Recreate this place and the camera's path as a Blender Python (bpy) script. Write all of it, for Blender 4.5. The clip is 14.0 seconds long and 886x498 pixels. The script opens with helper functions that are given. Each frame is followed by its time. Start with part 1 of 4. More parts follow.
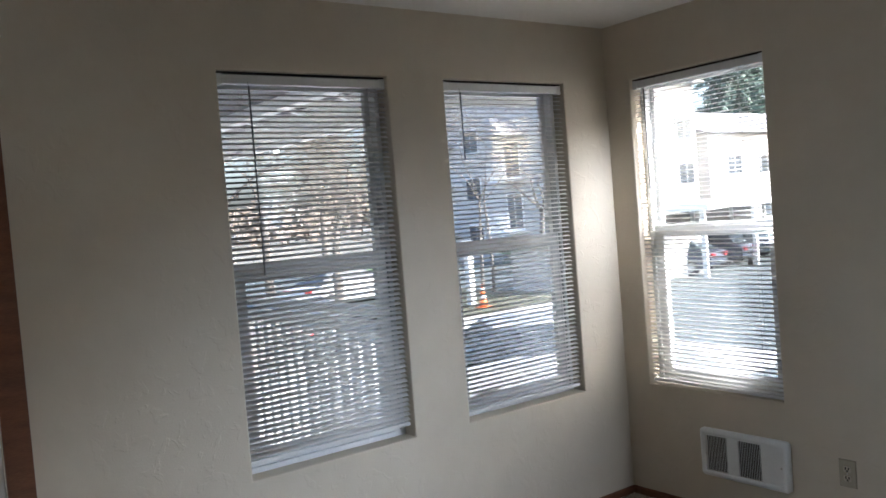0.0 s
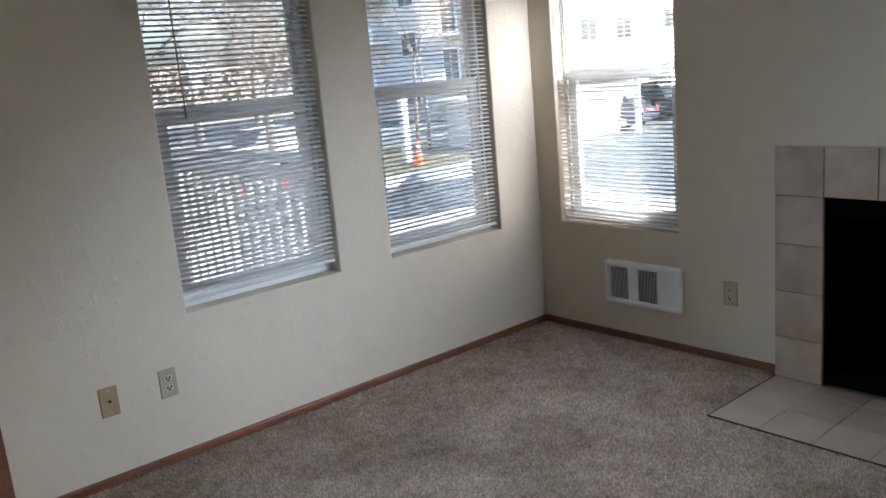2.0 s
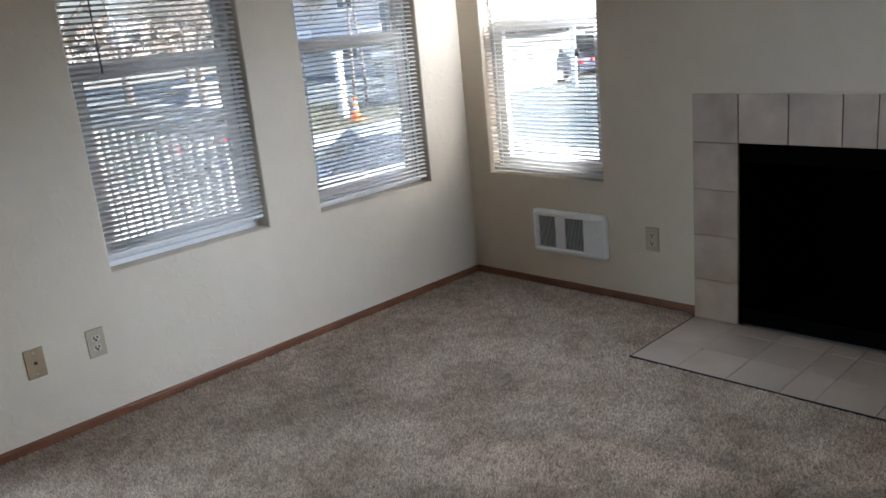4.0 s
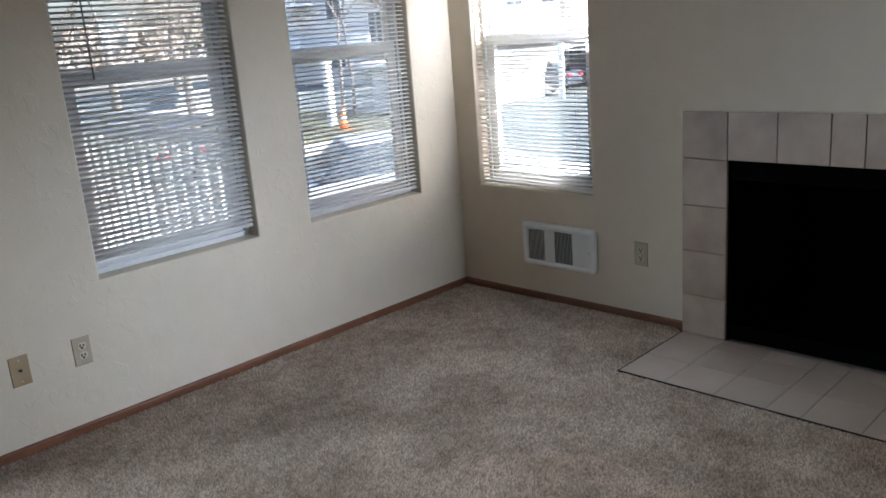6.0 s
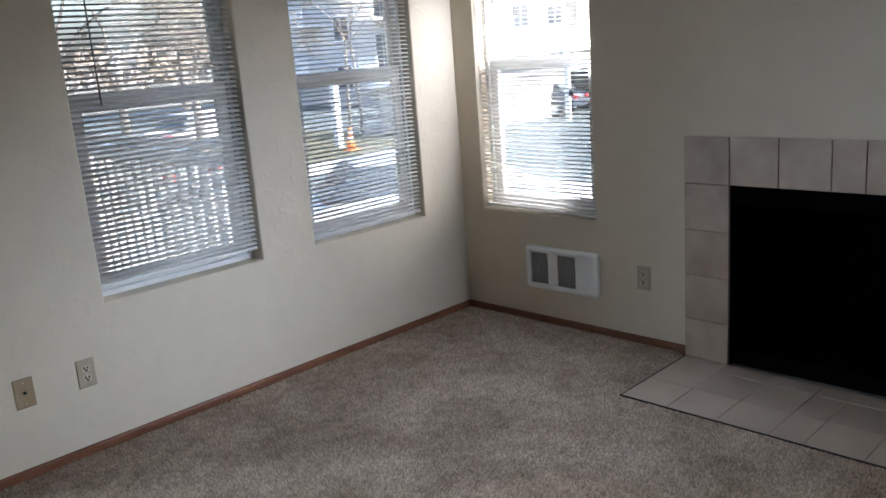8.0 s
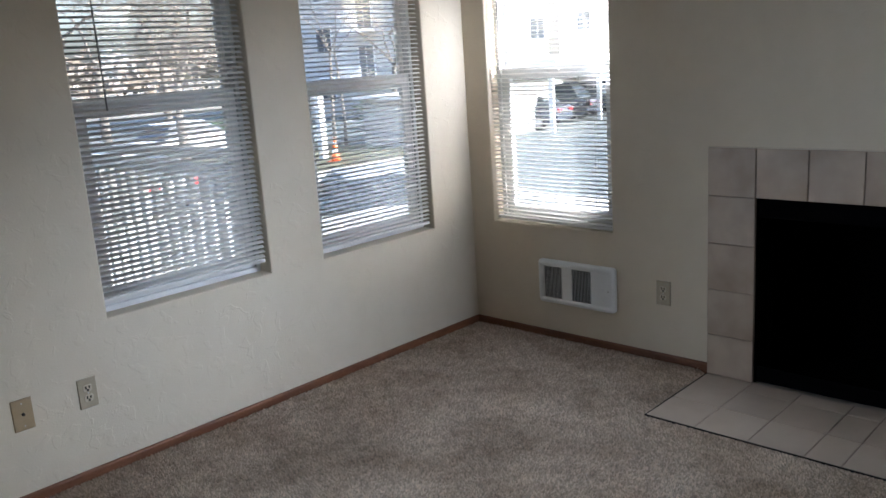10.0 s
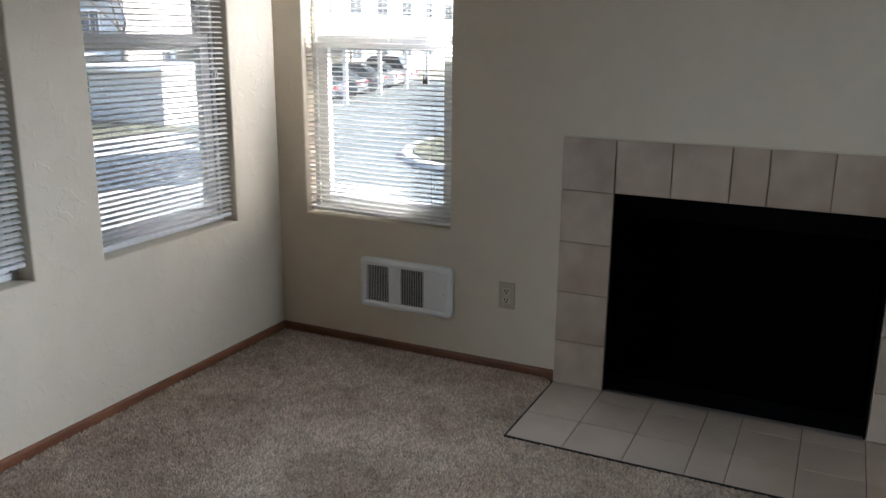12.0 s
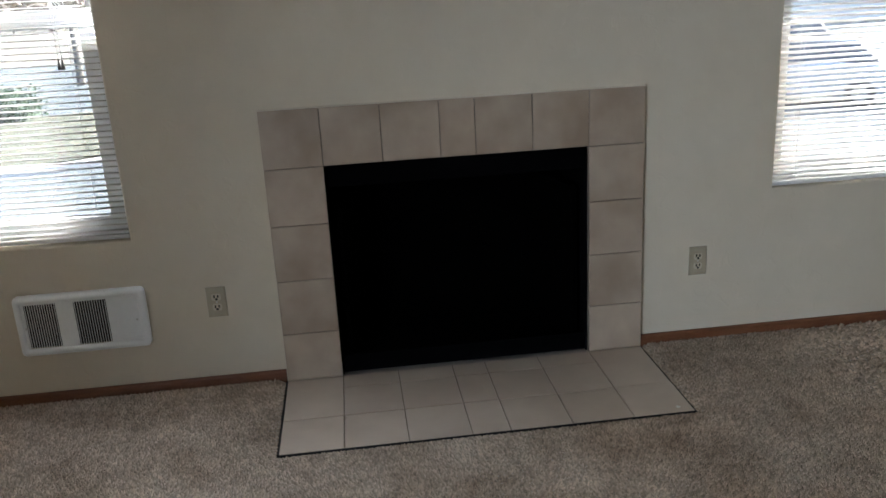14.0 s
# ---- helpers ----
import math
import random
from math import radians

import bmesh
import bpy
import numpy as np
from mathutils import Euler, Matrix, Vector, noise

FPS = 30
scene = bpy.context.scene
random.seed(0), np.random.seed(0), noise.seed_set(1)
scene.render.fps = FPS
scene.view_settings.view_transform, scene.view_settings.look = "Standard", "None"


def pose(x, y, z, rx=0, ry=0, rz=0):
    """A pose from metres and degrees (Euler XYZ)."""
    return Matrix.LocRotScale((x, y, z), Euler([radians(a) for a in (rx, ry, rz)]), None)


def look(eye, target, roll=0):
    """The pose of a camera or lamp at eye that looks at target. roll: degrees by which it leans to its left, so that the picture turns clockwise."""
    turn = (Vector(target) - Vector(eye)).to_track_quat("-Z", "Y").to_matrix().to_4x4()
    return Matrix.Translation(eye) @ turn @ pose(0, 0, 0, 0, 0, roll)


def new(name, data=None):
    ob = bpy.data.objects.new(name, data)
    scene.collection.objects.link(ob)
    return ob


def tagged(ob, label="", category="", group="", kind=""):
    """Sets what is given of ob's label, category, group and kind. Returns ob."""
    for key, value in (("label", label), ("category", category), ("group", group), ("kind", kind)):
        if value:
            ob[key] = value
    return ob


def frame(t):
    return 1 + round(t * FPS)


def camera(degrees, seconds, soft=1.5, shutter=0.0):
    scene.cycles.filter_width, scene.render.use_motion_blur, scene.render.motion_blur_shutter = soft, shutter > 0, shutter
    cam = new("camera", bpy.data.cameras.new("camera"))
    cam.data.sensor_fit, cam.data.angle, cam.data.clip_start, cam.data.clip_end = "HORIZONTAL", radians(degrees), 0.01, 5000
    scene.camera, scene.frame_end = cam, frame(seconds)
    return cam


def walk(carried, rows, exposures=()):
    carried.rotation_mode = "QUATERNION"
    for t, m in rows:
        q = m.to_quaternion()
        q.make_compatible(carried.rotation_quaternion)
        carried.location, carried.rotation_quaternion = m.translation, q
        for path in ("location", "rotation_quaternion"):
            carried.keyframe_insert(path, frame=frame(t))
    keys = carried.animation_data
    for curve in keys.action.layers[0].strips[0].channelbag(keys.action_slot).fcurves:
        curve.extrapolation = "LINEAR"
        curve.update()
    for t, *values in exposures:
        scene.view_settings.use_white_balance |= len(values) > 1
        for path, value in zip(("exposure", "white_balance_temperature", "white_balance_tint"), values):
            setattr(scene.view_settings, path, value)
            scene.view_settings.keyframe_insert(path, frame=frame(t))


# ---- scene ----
cam = camera(56.1, 14.0)
PATH = [
    (0, (-3.3, -2.947, 1.543), (-2.114, -1.339, 1.461), -4.6),
    (0.5, (-3.37, -2.968, 1.53), (-2.185, -1.371, 1.326), -4.7),
    (1, (-3.419, -3.007, 1.514), (-2.164, -1.472, 1.251), -4.5),
    (1.5, (-3.404, -3.092, 1.512), (-2.161, -1.554, 1.211), -4.8),
    (2, (-3.359, -3.156, 1.478), (-2.108, -1.655, 1.051), -5.1),
    (2.5, (-3.345, -3.182, 1.466), (-2.082, -1.707, 0.987), -5.4),
    (3, (-3.338, -3.201, 1.454), (-2.061, -1.752, 0.937), -5.6),
    (3.5, (-3.34, -3.221, 1.461), (-2.043, -1.797, 0.922), -5.9),
    (4, (-3.344, -3.227, 1.464), (-2.016, -1.832, 0.922), -5.6),
    (6.5, (-3.363, -3.211, 1.479), (-2.005, -1.837, 0.963), -4.4),
    (7, (-3.368, -3.218, 1.484), (-2.012, -1.836, 0.985), -4.3),
    (7.5, (-3.367, -3.226, 1.483), (-2.011, -1.838, 0.999), -4.3),
    (8, (-3.354, -3.235, 1.492), (-1.996, -1.845, 1.019), -4.4),
    (8.5, (-3.359, -3.219, 1.496), (-1.994, -1.832, 1.035), -4.3),
    (9, (-3.358, -3.221, 1.499), (-1.992, -1.833, 1.047), -4.3),
    (9.2, (-3.38, -3.203, 1.495), (-2.004, -1.822, 1.047), -4.2),
    (11.3, (-3.267, -2.592, 1.444), (-1.79, -1.336, 0.957), -2.3),
    (11.5, (-3.234, -2.523, 1.436), (-1.681, -1.356, 0.962), -1.6),
    (12, (-3.15, -2.375, 1.413), (-1.405, -1.536, 0.912), 0.5),
    (12.5, (-3.133, -2.172, 1.419), (-1.235, -1.814, 0.903), -0.7),
    (13, (-3.109, -2.016, 1.422), (-1.19, -1.895, 0.874), -1.8),
    (13.5, (-3.026, -1.87, 1.399), (-1.108, -1.942, 0.839), -2.6),
    (14, (-2.964, -1.704, 1.401), (-1.065, -1.902, 0.805), -3.1),
]
walk(cam, [(t, look(eye, target, roll)) for t, eye, target, roll in PATH], [(0.0, 2.52, 5550, 13), (3.0, 2.88, 5540, 13), (6.5, 2.80, 5540, 13), (9.0, 2.72, 5520, 13), (11.5, 2.68, 5560, 12), (12.5, 2.80, 5780, 12), (14.0, 3.02, 5750, 11)])

# ---- world, sun, exposure ----
SUN = Vector((0.61 * math.cos(radians(34)), -0.79 * math.cos(radians(34)), math.sin(radians(34)))).normalized()
world = bpy.data.worlds.new("sky")
scene.world = world
world.use_nodes = True
wn = world.node_tree
sky = wn.nodes.new("ShaderNodeTexSky")
sky.sky_type = "NISHITA"
sky.sun_disc = False
sky.sun_elevation = radians(34)
sky.sun_rotation = math.atan2(SUN.x, SUN.y)
sky.air_density, sky.dust_density, sky.ozone_density = 1.0, 6.0, 0.8
wn.links.new(sky.outputs["Color"], wn.nodes["Background"].inputs["Color"])
wn.nodes["Background"].inputs["Strength"].default_value = 0.14
sun_lamp = bpy.data.lights.new("sun", "SUN")
sun_lamp.energy, sun_lamp.angle, sun_lamp.color = 1.75, radians(1.5), (1.0, 0.95, 0.87)
sun_ob = new("sun", sun_lamp)
sun_ob.matrix_world = look(tuple(SUN * 60), (0, 0, 0))

# added area lamp standing in for porch daylight at the sliding door's opening
porch_light = bpy.data.lights.new("porch_daylight", "AREA")
porch_light.shape, porch_light.size, porch_light.size_y = "RECTANGLE", 1.70, 1.85
porch_light.spread = radians(100)
porch_light.energy, porch_light.color = 5.0, (0.88, 0.96, 1.0)
porch_ob = new("porch_daylight", porch_light)
porch_ob.matrix_world = look((-3.84, 0.19, 1.02), (-1.6, -3.7, -0.5))

# added area lamp for sky light, outside the upper half of the window right of the fireplace
sash_light = bpy.data.lights.new("window_daylight", "AREA")
sash_light.shape, sash_light.size, sash_light.size_y = "RECTANGLE", 0.66, 0.66
sash_light.spread = radians(47)
sash_light.energy, sash_light.color = 3.2, (0.90, 0.96, 1.0)
sash_ob = new("window_daylight", sash_light)
sash_ob.matrix_world = look((0.20, -3.672, 1.74), (-1.15, 0.0, 0.1))

# added strip lamp in the opening left of the fireplace, along its south jamb; brightens the north wall
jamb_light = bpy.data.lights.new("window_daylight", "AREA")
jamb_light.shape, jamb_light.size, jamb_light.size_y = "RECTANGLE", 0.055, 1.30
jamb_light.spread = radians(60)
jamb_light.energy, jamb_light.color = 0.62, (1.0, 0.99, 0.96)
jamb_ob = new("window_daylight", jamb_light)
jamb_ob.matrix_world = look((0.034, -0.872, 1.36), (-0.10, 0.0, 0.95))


# ---- materials ----
def surface(name, c1, c2, scale=6.0, rough=0.6, bump=0.0, bump_scale=60.0, metal=0.0, fine=None, spread=0.0, stretch=(1, 1, 1), detail=5.0, spec=0.5, island=0.0, scatter=False):
    """Base colour between c1 and c2 by a large and a fine noise; bump in metres; spread: lightness change from object to object;
    scatter: each object takes its pattern from another place."""
    m = bpy.data.materials.new(name)
    m.use_nodes = True
    t = m.node_tree
    n, l = t.nodes, t.links
    b = n["Principled BSDF"]
    co = n.new("ShaderNodeTexCoord")
    mp = n.new("ShaderNodeMapping")
    mp.inputs["Scale"].default_value = stretch
    if scatter:
        away = n.new("ShaderNodeVectorMath")
        away.operation = "SCALE"
        away.inputs[0].default_value = (3.1, 5.3, 7.7)
        l.new(n.new("ShaderNodeObjectInfo").outputs["Random"], away.inputs["Scale"])
        l.new(away.outputs["Vector"], mp.inputs["Location"])
    l.new(co.outputs["Object"], mp.inputs["Vector"])
    big = n.new("ShaderNodeTexNoise")
    big.inputs["Scale"].default_value, big.inputs["Detail"].default_value = scale, detail
    l.new(mp.outputs["Vector"], big.inputs["Vector"])
    small = n.new("ShaderNodeTexNoise")
    small.inputs["Scale"].default_value, small.inputs["Detail"].default_value = fine or scale * 14, 3
    l.new(mp.outputs["Vector"], small.inputs["Vector"])
    add = n.new("ShaderNodeMix")
    add.data_type = "FLOAT"
    add.inputs["Factor"].default_value = 0.4
    l.new(big.outputs["Fac"], add.inputs["A"])
    l.new(small.outputs["Fac"], add.inputs["B"])
    ramp = n.new("ShaderNodeValToRGB")
    ramp.color_ramp.elements[0].position, ramp.color_ramp.elements[1].position = 0.36, 0.64
    ramp.color_ramp.elements[0].color, ramp.color_ramp.elements[1].color = (*c1, 1), (*c2, 1)
    l.new(add.outputs["Result"], ramp.inputs["Fac"])
    colour = ramp.outputs["Color"]
    if spread or island:
        hs = n.new("ShaderNodeHueSaturation")
        if spread:
            src = n.new("ShaderNodeObjectInfo").outputs["Random"]
        else:
            src = n.new("ShaderNodeNewGeometry").outputs["Random Per Island"]
        mr = n.new("ShaderNodeMapRange")
        w = spread or island
        mr.inputs["To Min"].default_value, mr.inputs["To Max"].default_value = 1 - w, 1 + w
        l.new(src, mr.inputs["Value"])
        l.new(mr.outputs["Result"], hs.inputs["Value"])
        l.new(colour, hs.inputs["Color"])
        colour = hs.outputs["Color"]
    l.new(colour, b.inputs["Base Color"])
    rr = n.new("ShaderNodeMapRange")
    rr.inputs["To Min"].default_value, rr.inputs["To Max"].default_value = max(rough - 0.07, 0.02), min(rough + 0.07, 1)
    l.new(big.outputs["Fac"], rr.inputs["Value"])
    l.new(rr.outputs["Result"], b.inputs["Roughness"])
    b.inputs["Metallic"].default_value = metal
    b.inputs["Specular IOR Level"].default_value = spec
    if bump:
        bn = n.new("ShaderNodeTexNoise")
        bn.inputs["Scale"].default_value, bn.inputs["Detail"].default_value = bump_scale, 4
        l.new(mp.outputs["Vector"], bn.inputs["Vector"])
        bp = n.new("ShaderNodeBump")
        bp.inputs["Distance"].default_value, bp.inputs["Strength"].default_value = bump, 1.0
        l.new(bn.outputs["Fac"], bp.inputs["Height"])
        l.new(bp.outputs["Normal"], b.inputs["Normal"])
    return m


def wall_paint(name, c1, c2):
    """Painted drywall with a hand-trowelled splatter texture."""
    m = surface(name, c1, c2, 1.3, 0.62, 0.0, fine=9, spec=0.3)
    n, l = m.node_tree.nodes, m.node_tree.links
    b = n["Principled BSDF"]
    co = n.new("ShaderNodeTexCoord")
    splat = n.new("ShaderNodeTexNoise")
    splat.inputs["Scale"].default_value, splat.inputs["Detail"].default_value, splat.inputs["Distortion"].default_value = 17, 3, 0.6
    l.new(co.outputs["Object"], splat.inputs["Vector"])
    cut = n.new("ShaderNodeMapRange")
    cut.interpolation_type = "SMOOTHSTEP"
    cut.inputs["From Min"].default_value, cut.inputs["From Max"].default_value = 0.54, 0.62
    l.new(splat.outputs["Fac"], cut.inputs["Value"])
    grain = n.new("ShaderNodeTexNoise")
    grain.inputs["Scale"].default_value, grain.inputs["Detail"].default_value = 140, 3
    l.new(co.outputs["Object"], grain.inputs["Vector"])
    b1 = n.new("ShaderNodeBump")
    b1.inputs["Distance"].default_value, b1.inputs["Strength"].default_value = 0.0009, 0.5
    l.new(cut.outputs["Result"], b1.inputs["Height"])
    b2 = n.new("ShaderNodeBump")
    b2.inputs["Distance"].default_value, b2.inputs["Strength"].default_value = 0.0006, 0.8
    l.new(grain.outputs["Fac"], b2.inputs["Height"])
    l.new(b1.outputs["Normal"], b2.inputs["Normal"])
    l.new(b2.outputs["Normal"], b.inputs["Normal"])
    return m


def glass_material(name):
    m = bpy.data.materials.new(name)
    m.use_nodes = True
    b = m.node_tree.nodes["Principled BSDF"]
    b.inputs["Base Color"].default_value = (0.97, 0.99, 0.98, 1)
    b.inputs["Roughness"].default_value = 0.0
    b.inputs["IOR"].default_value = 1.45
    b.inputs["Transmission Weight"].default_value = 1.0
    return m


def screen_material(name, cover):
    """Fine woven insect mesh: part open, part grey thread."""
    m = bpy.data.materials.new(name)
    m.use_nodes = True
    n, l = m.node_tree.nodes, m.node_tree.links
    b = n["Principled BSDF"]
    b.inputs["Base Color"].default_value = (0.32, 0.34, 0.37, 1)
    b.inputs["Roughness"].default_value = 0.6
    tr = n.new("ShaderNodeBsdfTransparent")
    mix = n.new("ShaderNodeMixShader")
    mix.inputs["Fac"].default_value = cover
    l.new(tr.outputs["BSDF"], mix.inputs[1])
    l.new(b.outputs["BSDF"], mix.inputs[2])
    l.new(mix.outputs["Shader"], n["Material Output"].inputs["Surface"])
    return m


def slat_material(name):
    """White enamelled slats, thin enough to glow a little when lit from behind."""
    m = surface(name, (0.76, 0.76, 0.75), (0.82, 0.82, 0.80), 5, 0.42, spread=0.03)
    n, l = m.node_tree.nodes, m.node_tree.links
    tl = n.new("ShaderNodeBsdfTranslucent")
    tl.inputs["Color"].default_value = (0.84, 0.775, 0.69, 1)
    mix = n.new("ShaderNodeMixShader")
    mix.inputs["Fac"].default_value = 0.24
    l.new(n["Principled BSDF"].outputs["BSDF"], mix.inputs[1])
    l.new(tl.outputs["BSDF"], mix.inputs[2])
    l.new(mix.outputs["Shader"], n["Material Output"].inputs["Surface"])
    return m


WALL = wall_paint("cream_wall_paint", (0.60, 0.532, 0.422), (0.64, 0.572, 0.462))
CEIL = surface("ceiling_texture", (0.76, 0.74, 0.69), (0.80, 0.78, 0.73), 2, 0.85, 0.003, 90, fine=40)
WOOD = surface("stained_wood_trim", (0.118, 0.043, 0.019), (0.205, 0.084, 0.038), 5, 0.42, 0.0004, 120, stretch=(1, 1, 6), fine=55)
CARPET = surface("carpet_backing", (0.44, 0.39, 0.335), (0.54, 0.485, 0.425), 2.2, 0.95, 0.006, 160, fine=240, spec=0.1)
PILE = surface("carpet_pile", (0.385, 0.297, 0.222), (0.605, 0.50, 0.398), 3.2, 0.9, island=0.40, fine=15, spec=0.1, detail=3)
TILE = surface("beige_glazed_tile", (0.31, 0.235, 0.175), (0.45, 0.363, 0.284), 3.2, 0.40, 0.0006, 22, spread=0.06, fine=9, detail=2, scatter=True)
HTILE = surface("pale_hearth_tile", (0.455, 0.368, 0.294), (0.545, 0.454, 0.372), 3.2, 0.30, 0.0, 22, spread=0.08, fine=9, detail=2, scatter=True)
GROUT = surface("brown_grey_grout", (0.17, 0.13, 0.10), (0.25, 0.20, 0.16), 30, 0.9, 0.001, 200)
# near-zero blacks: the firebox recess gets its darkness from the colour
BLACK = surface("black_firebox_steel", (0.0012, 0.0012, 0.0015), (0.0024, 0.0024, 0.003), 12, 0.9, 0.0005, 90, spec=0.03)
PANEL_BLACK = surface("black_refractory_panel", (0.0006, 0.0006, 0.0006), (0.0012, 0.0012, 0.0012), 9, 0.95, 0.002, 60, spec=0.02)
VINYL = surface("white_vinyl", (0.74, 0.75, 0.75), (0.80, 0.80, 0.79), 3, 0.38)
ENAMEL = surface("white_enamel", (0.74, 0.75, 0.75), (0.80, 0.81, 0.81), 7, 0.32, 0.0002, 300)
IVORY = surface("ivory_plastic", (0.36, 0.31, 0.22), (0.42, 0.365, 0.27), 20, 0.35)
RECEPT = surface("pale_ivory_plastic", (0.48, 0.425, 0.32), (0.54, 0.48, 0.37), 20, 0.3)
ALMOND = surface("almond_plastic", (0.30, 0.225, 0.13), (0.35, 0.27, 0.165), 20, 0.38)
# near-black: slots and hollows get their shade from it; also colours the cable socket
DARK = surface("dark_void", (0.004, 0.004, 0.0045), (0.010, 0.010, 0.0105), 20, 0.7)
SCREW = surface("steel_screw", (0.45, 0.44, 0.42), (0.6, 0.59, 0.57), 60, 0.35, metal=0.9)
SLAT = slat_material("white_blind_slat")
RAIL = surface("white_blind_rail", (0.72, 0.72, 0.71), (0.78, 0.78, 0.77), 8, 0.35)
CORD = surface("white_cord", (0.66, 0.65, 0.62), (0.75, 0.74, 0.71), 80, 0.8)
WAND = surface("smoked_acrylic_wand", (0.16, 0.17, 0.17), (0.24, 0.25, 0.25), 30, 0.2)
TASSEL = surface("grey_plastic_tassel", (0.16, 0.15, 0.14), (0.24, 0.23, 0.22), 60, 0.45)
GLASS = glass_material("window_glass")
SCREEN = screen_material("insect_mesh", 0.16)
ALU = surface("grey_aluminium", (0.5, 0.51, 0.52), (0.6, 0.61, 0.62), 12, 0.4, metal=0.7)
SIDING = surface("beige_siding", (0.40, 0.37, 0.32), (0.48, 0.45, 0.39), 3, 0.75, 0.002, 30)
# soffit and eave colour is darkened to hold the shade under the roof
SOFFIT = surface("shade_grey_soffit", (0.27, 0.265, 0.245), (0.33, 0.325, 0.30), 3, 0.7, 0.001, 40)
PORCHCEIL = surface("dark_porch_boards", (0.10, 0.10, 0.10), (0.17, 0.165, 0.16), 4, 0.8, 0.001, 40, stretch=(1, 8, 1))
WHITEPAINT = surface("white_exterior_paint", (0.68, 0.68, 0.66), (0.78, 0.78, 0.76), 4, 0.55, 0.0006, 60)
DECK = surface("grey_deck", (0.24, 0.23, 0.22), (0.34, 0.33, 0.31), 5, 0.8, 0.001, 60)
CONCRETE = surface("concrete", (0.40, 0.39, 0.37), (0.52, 0.51, 0.48), 1.2, 0.9, 0.002, 50)
ASPHALT = surface("asphalt", (0.082, 0.094, 0.093), (0.114, 0.130, 0.128), 0.35, 0.9, 0.004, 40, fine=30, spec=0.15)
GRASS = surface("grass", (0.055, 0.058, 0.032), (0.092, 0.092, 0.052), 0.6, 0.9, 0.02, 30, fine=25)
EARTH = surface("ground_cover", (0.12, 0.11, 0.085), (0.18, 0.165, 0.125), 0.12, 0.95, 0.01, 10, fine=6)
BARK = surface("bark", (0.11, 0.097, 0.082), (0.20, 0.178, 0.15), 4, 0.95, 0.01, 18, stretch=(1, 1, 0.3))
TWIG = surface("twig", (0.14, 0.115, 0.09), (0.22, 0.19, 0.155), 4, 0.9)
BUD = surface("young_leaf", (0.13, 0.125, 0.075), (0.21, 0.20, 0.13), 2, 0.7, island=0.3)
# haze and glare over the far conifers are put into this paler green
NEEDLE = surface("hazed_conifer_needles", (0.085, 0.125, 0.095), (0.16, 0.21, 0.165), 0.8, 0.8, island=0.35)
LEAF = surface("hedge_leaf", (0.03, 0.065, 0.022), (0.075, 0.12, 0.045), 1.5, 0.6, island=0.35)
GREYWALL = surface("grey_lap_siding", (0.42, 0.405, 0.375), (0.50, 0.485, 0.45), 0.6, 0.8)
PALEWALL = surface("pale_lap_siding", (0.58, 0.56, 0.52), (0.66, 0.64, 0.60), 0.6, 0.8)
SHINGLE = surface("grey_shingles", (0.28, 0.275, 0.27), (0.40, 0.39, 0.375), 1.2, 0.9, 0.01, 12)
PANE = surface("dark_window_pane", (0.03, 0.04, 0.05), (0.07, 0.085, 0.10), 0.5, 0.08)
TYRE = surface("tyre_rubber", (0.015, 0.015, 0.015), (0.03, 0.03, 0.03), 10, 0.85)
RIM = surface("alloy_rim", (0.4, 0.4, 0.41), (0.55, 0.55, 0.56), 10, 0.3, metal=0.8)
REDLAMP = surface("red_lamp_lens", (0.35, 0.02, 0.02), (0.5, 0.03, 0.03), 20, 0.15)
CLEARLAMP = surface("clear_lamp_lens", (0.6, 0.6, 0.6), (0.75, 0.75, 0.75), 20, 0.1)
ORANGE = surface("orange_cone_plastic", (0.70, 0.13, 0.02), (0.85, 0.20, 0.04), 8, 0.5)
REFLECT = surface("white_cone_band", (0.75, 0.75, 0.75), (0.82, 0.82, 0.82), 8, 0.4)
CAR_SILVER = surface("silver_car_paint", (0.42, 0.44, 0.46), (0.46, 0.48, 0.50), 2, 0.25, metal=0.4)
CAR_WHITE = surface("white_car_paint", (0.72, 0.72, 0.71), (0.76, 0.76, 0.75), 2, 0.22)
CAR_DARK = surface("dark_blue_car_paint", (0.035, 0.045, 0.065), (0.05, 0.06, 0.085), 2, 0.2)
CAR_GREY = surface("grey_car_paint", (0.14, 0.155, 0.17), (0.18, 0.195, 0.21), 2, 0.22, metal=0.3)


# ---- mesh tools ----
def box(bm, lo, hi):
    (x0, y0, z0), (x1, y1, z1) = lo, hi
    v = [bm.verts.new(p) for p in ((x0, y0, z0), (x1, y0, z0), (x1, y1, z0), (x0, y1, z0), (x0, y0, z1), (x1, y0, z1), (x1, y1, z1), (x0, y1, z1))]
    for f in ((3, 2, 1, 0), (4, 5, 6, 7), (0, 1, 5, 4), (1, 2, 6, 5), (2, 3, 7, 6), (3, 0, 4, 7)):
        bm.faces.new([v[i] for i in f])
    return bm


def bevel(bm, w, seg=2):
    bmesh.ops.bevel(bm, geom=list(bm.edges), offset=w, segments=seg, affect="EDGES", profile=0.5)
    return bm


def rbox(lo, hi, w=0.002, seg=2):
    return bevel(box(bmesh.new(), lo, hi), w, seg)


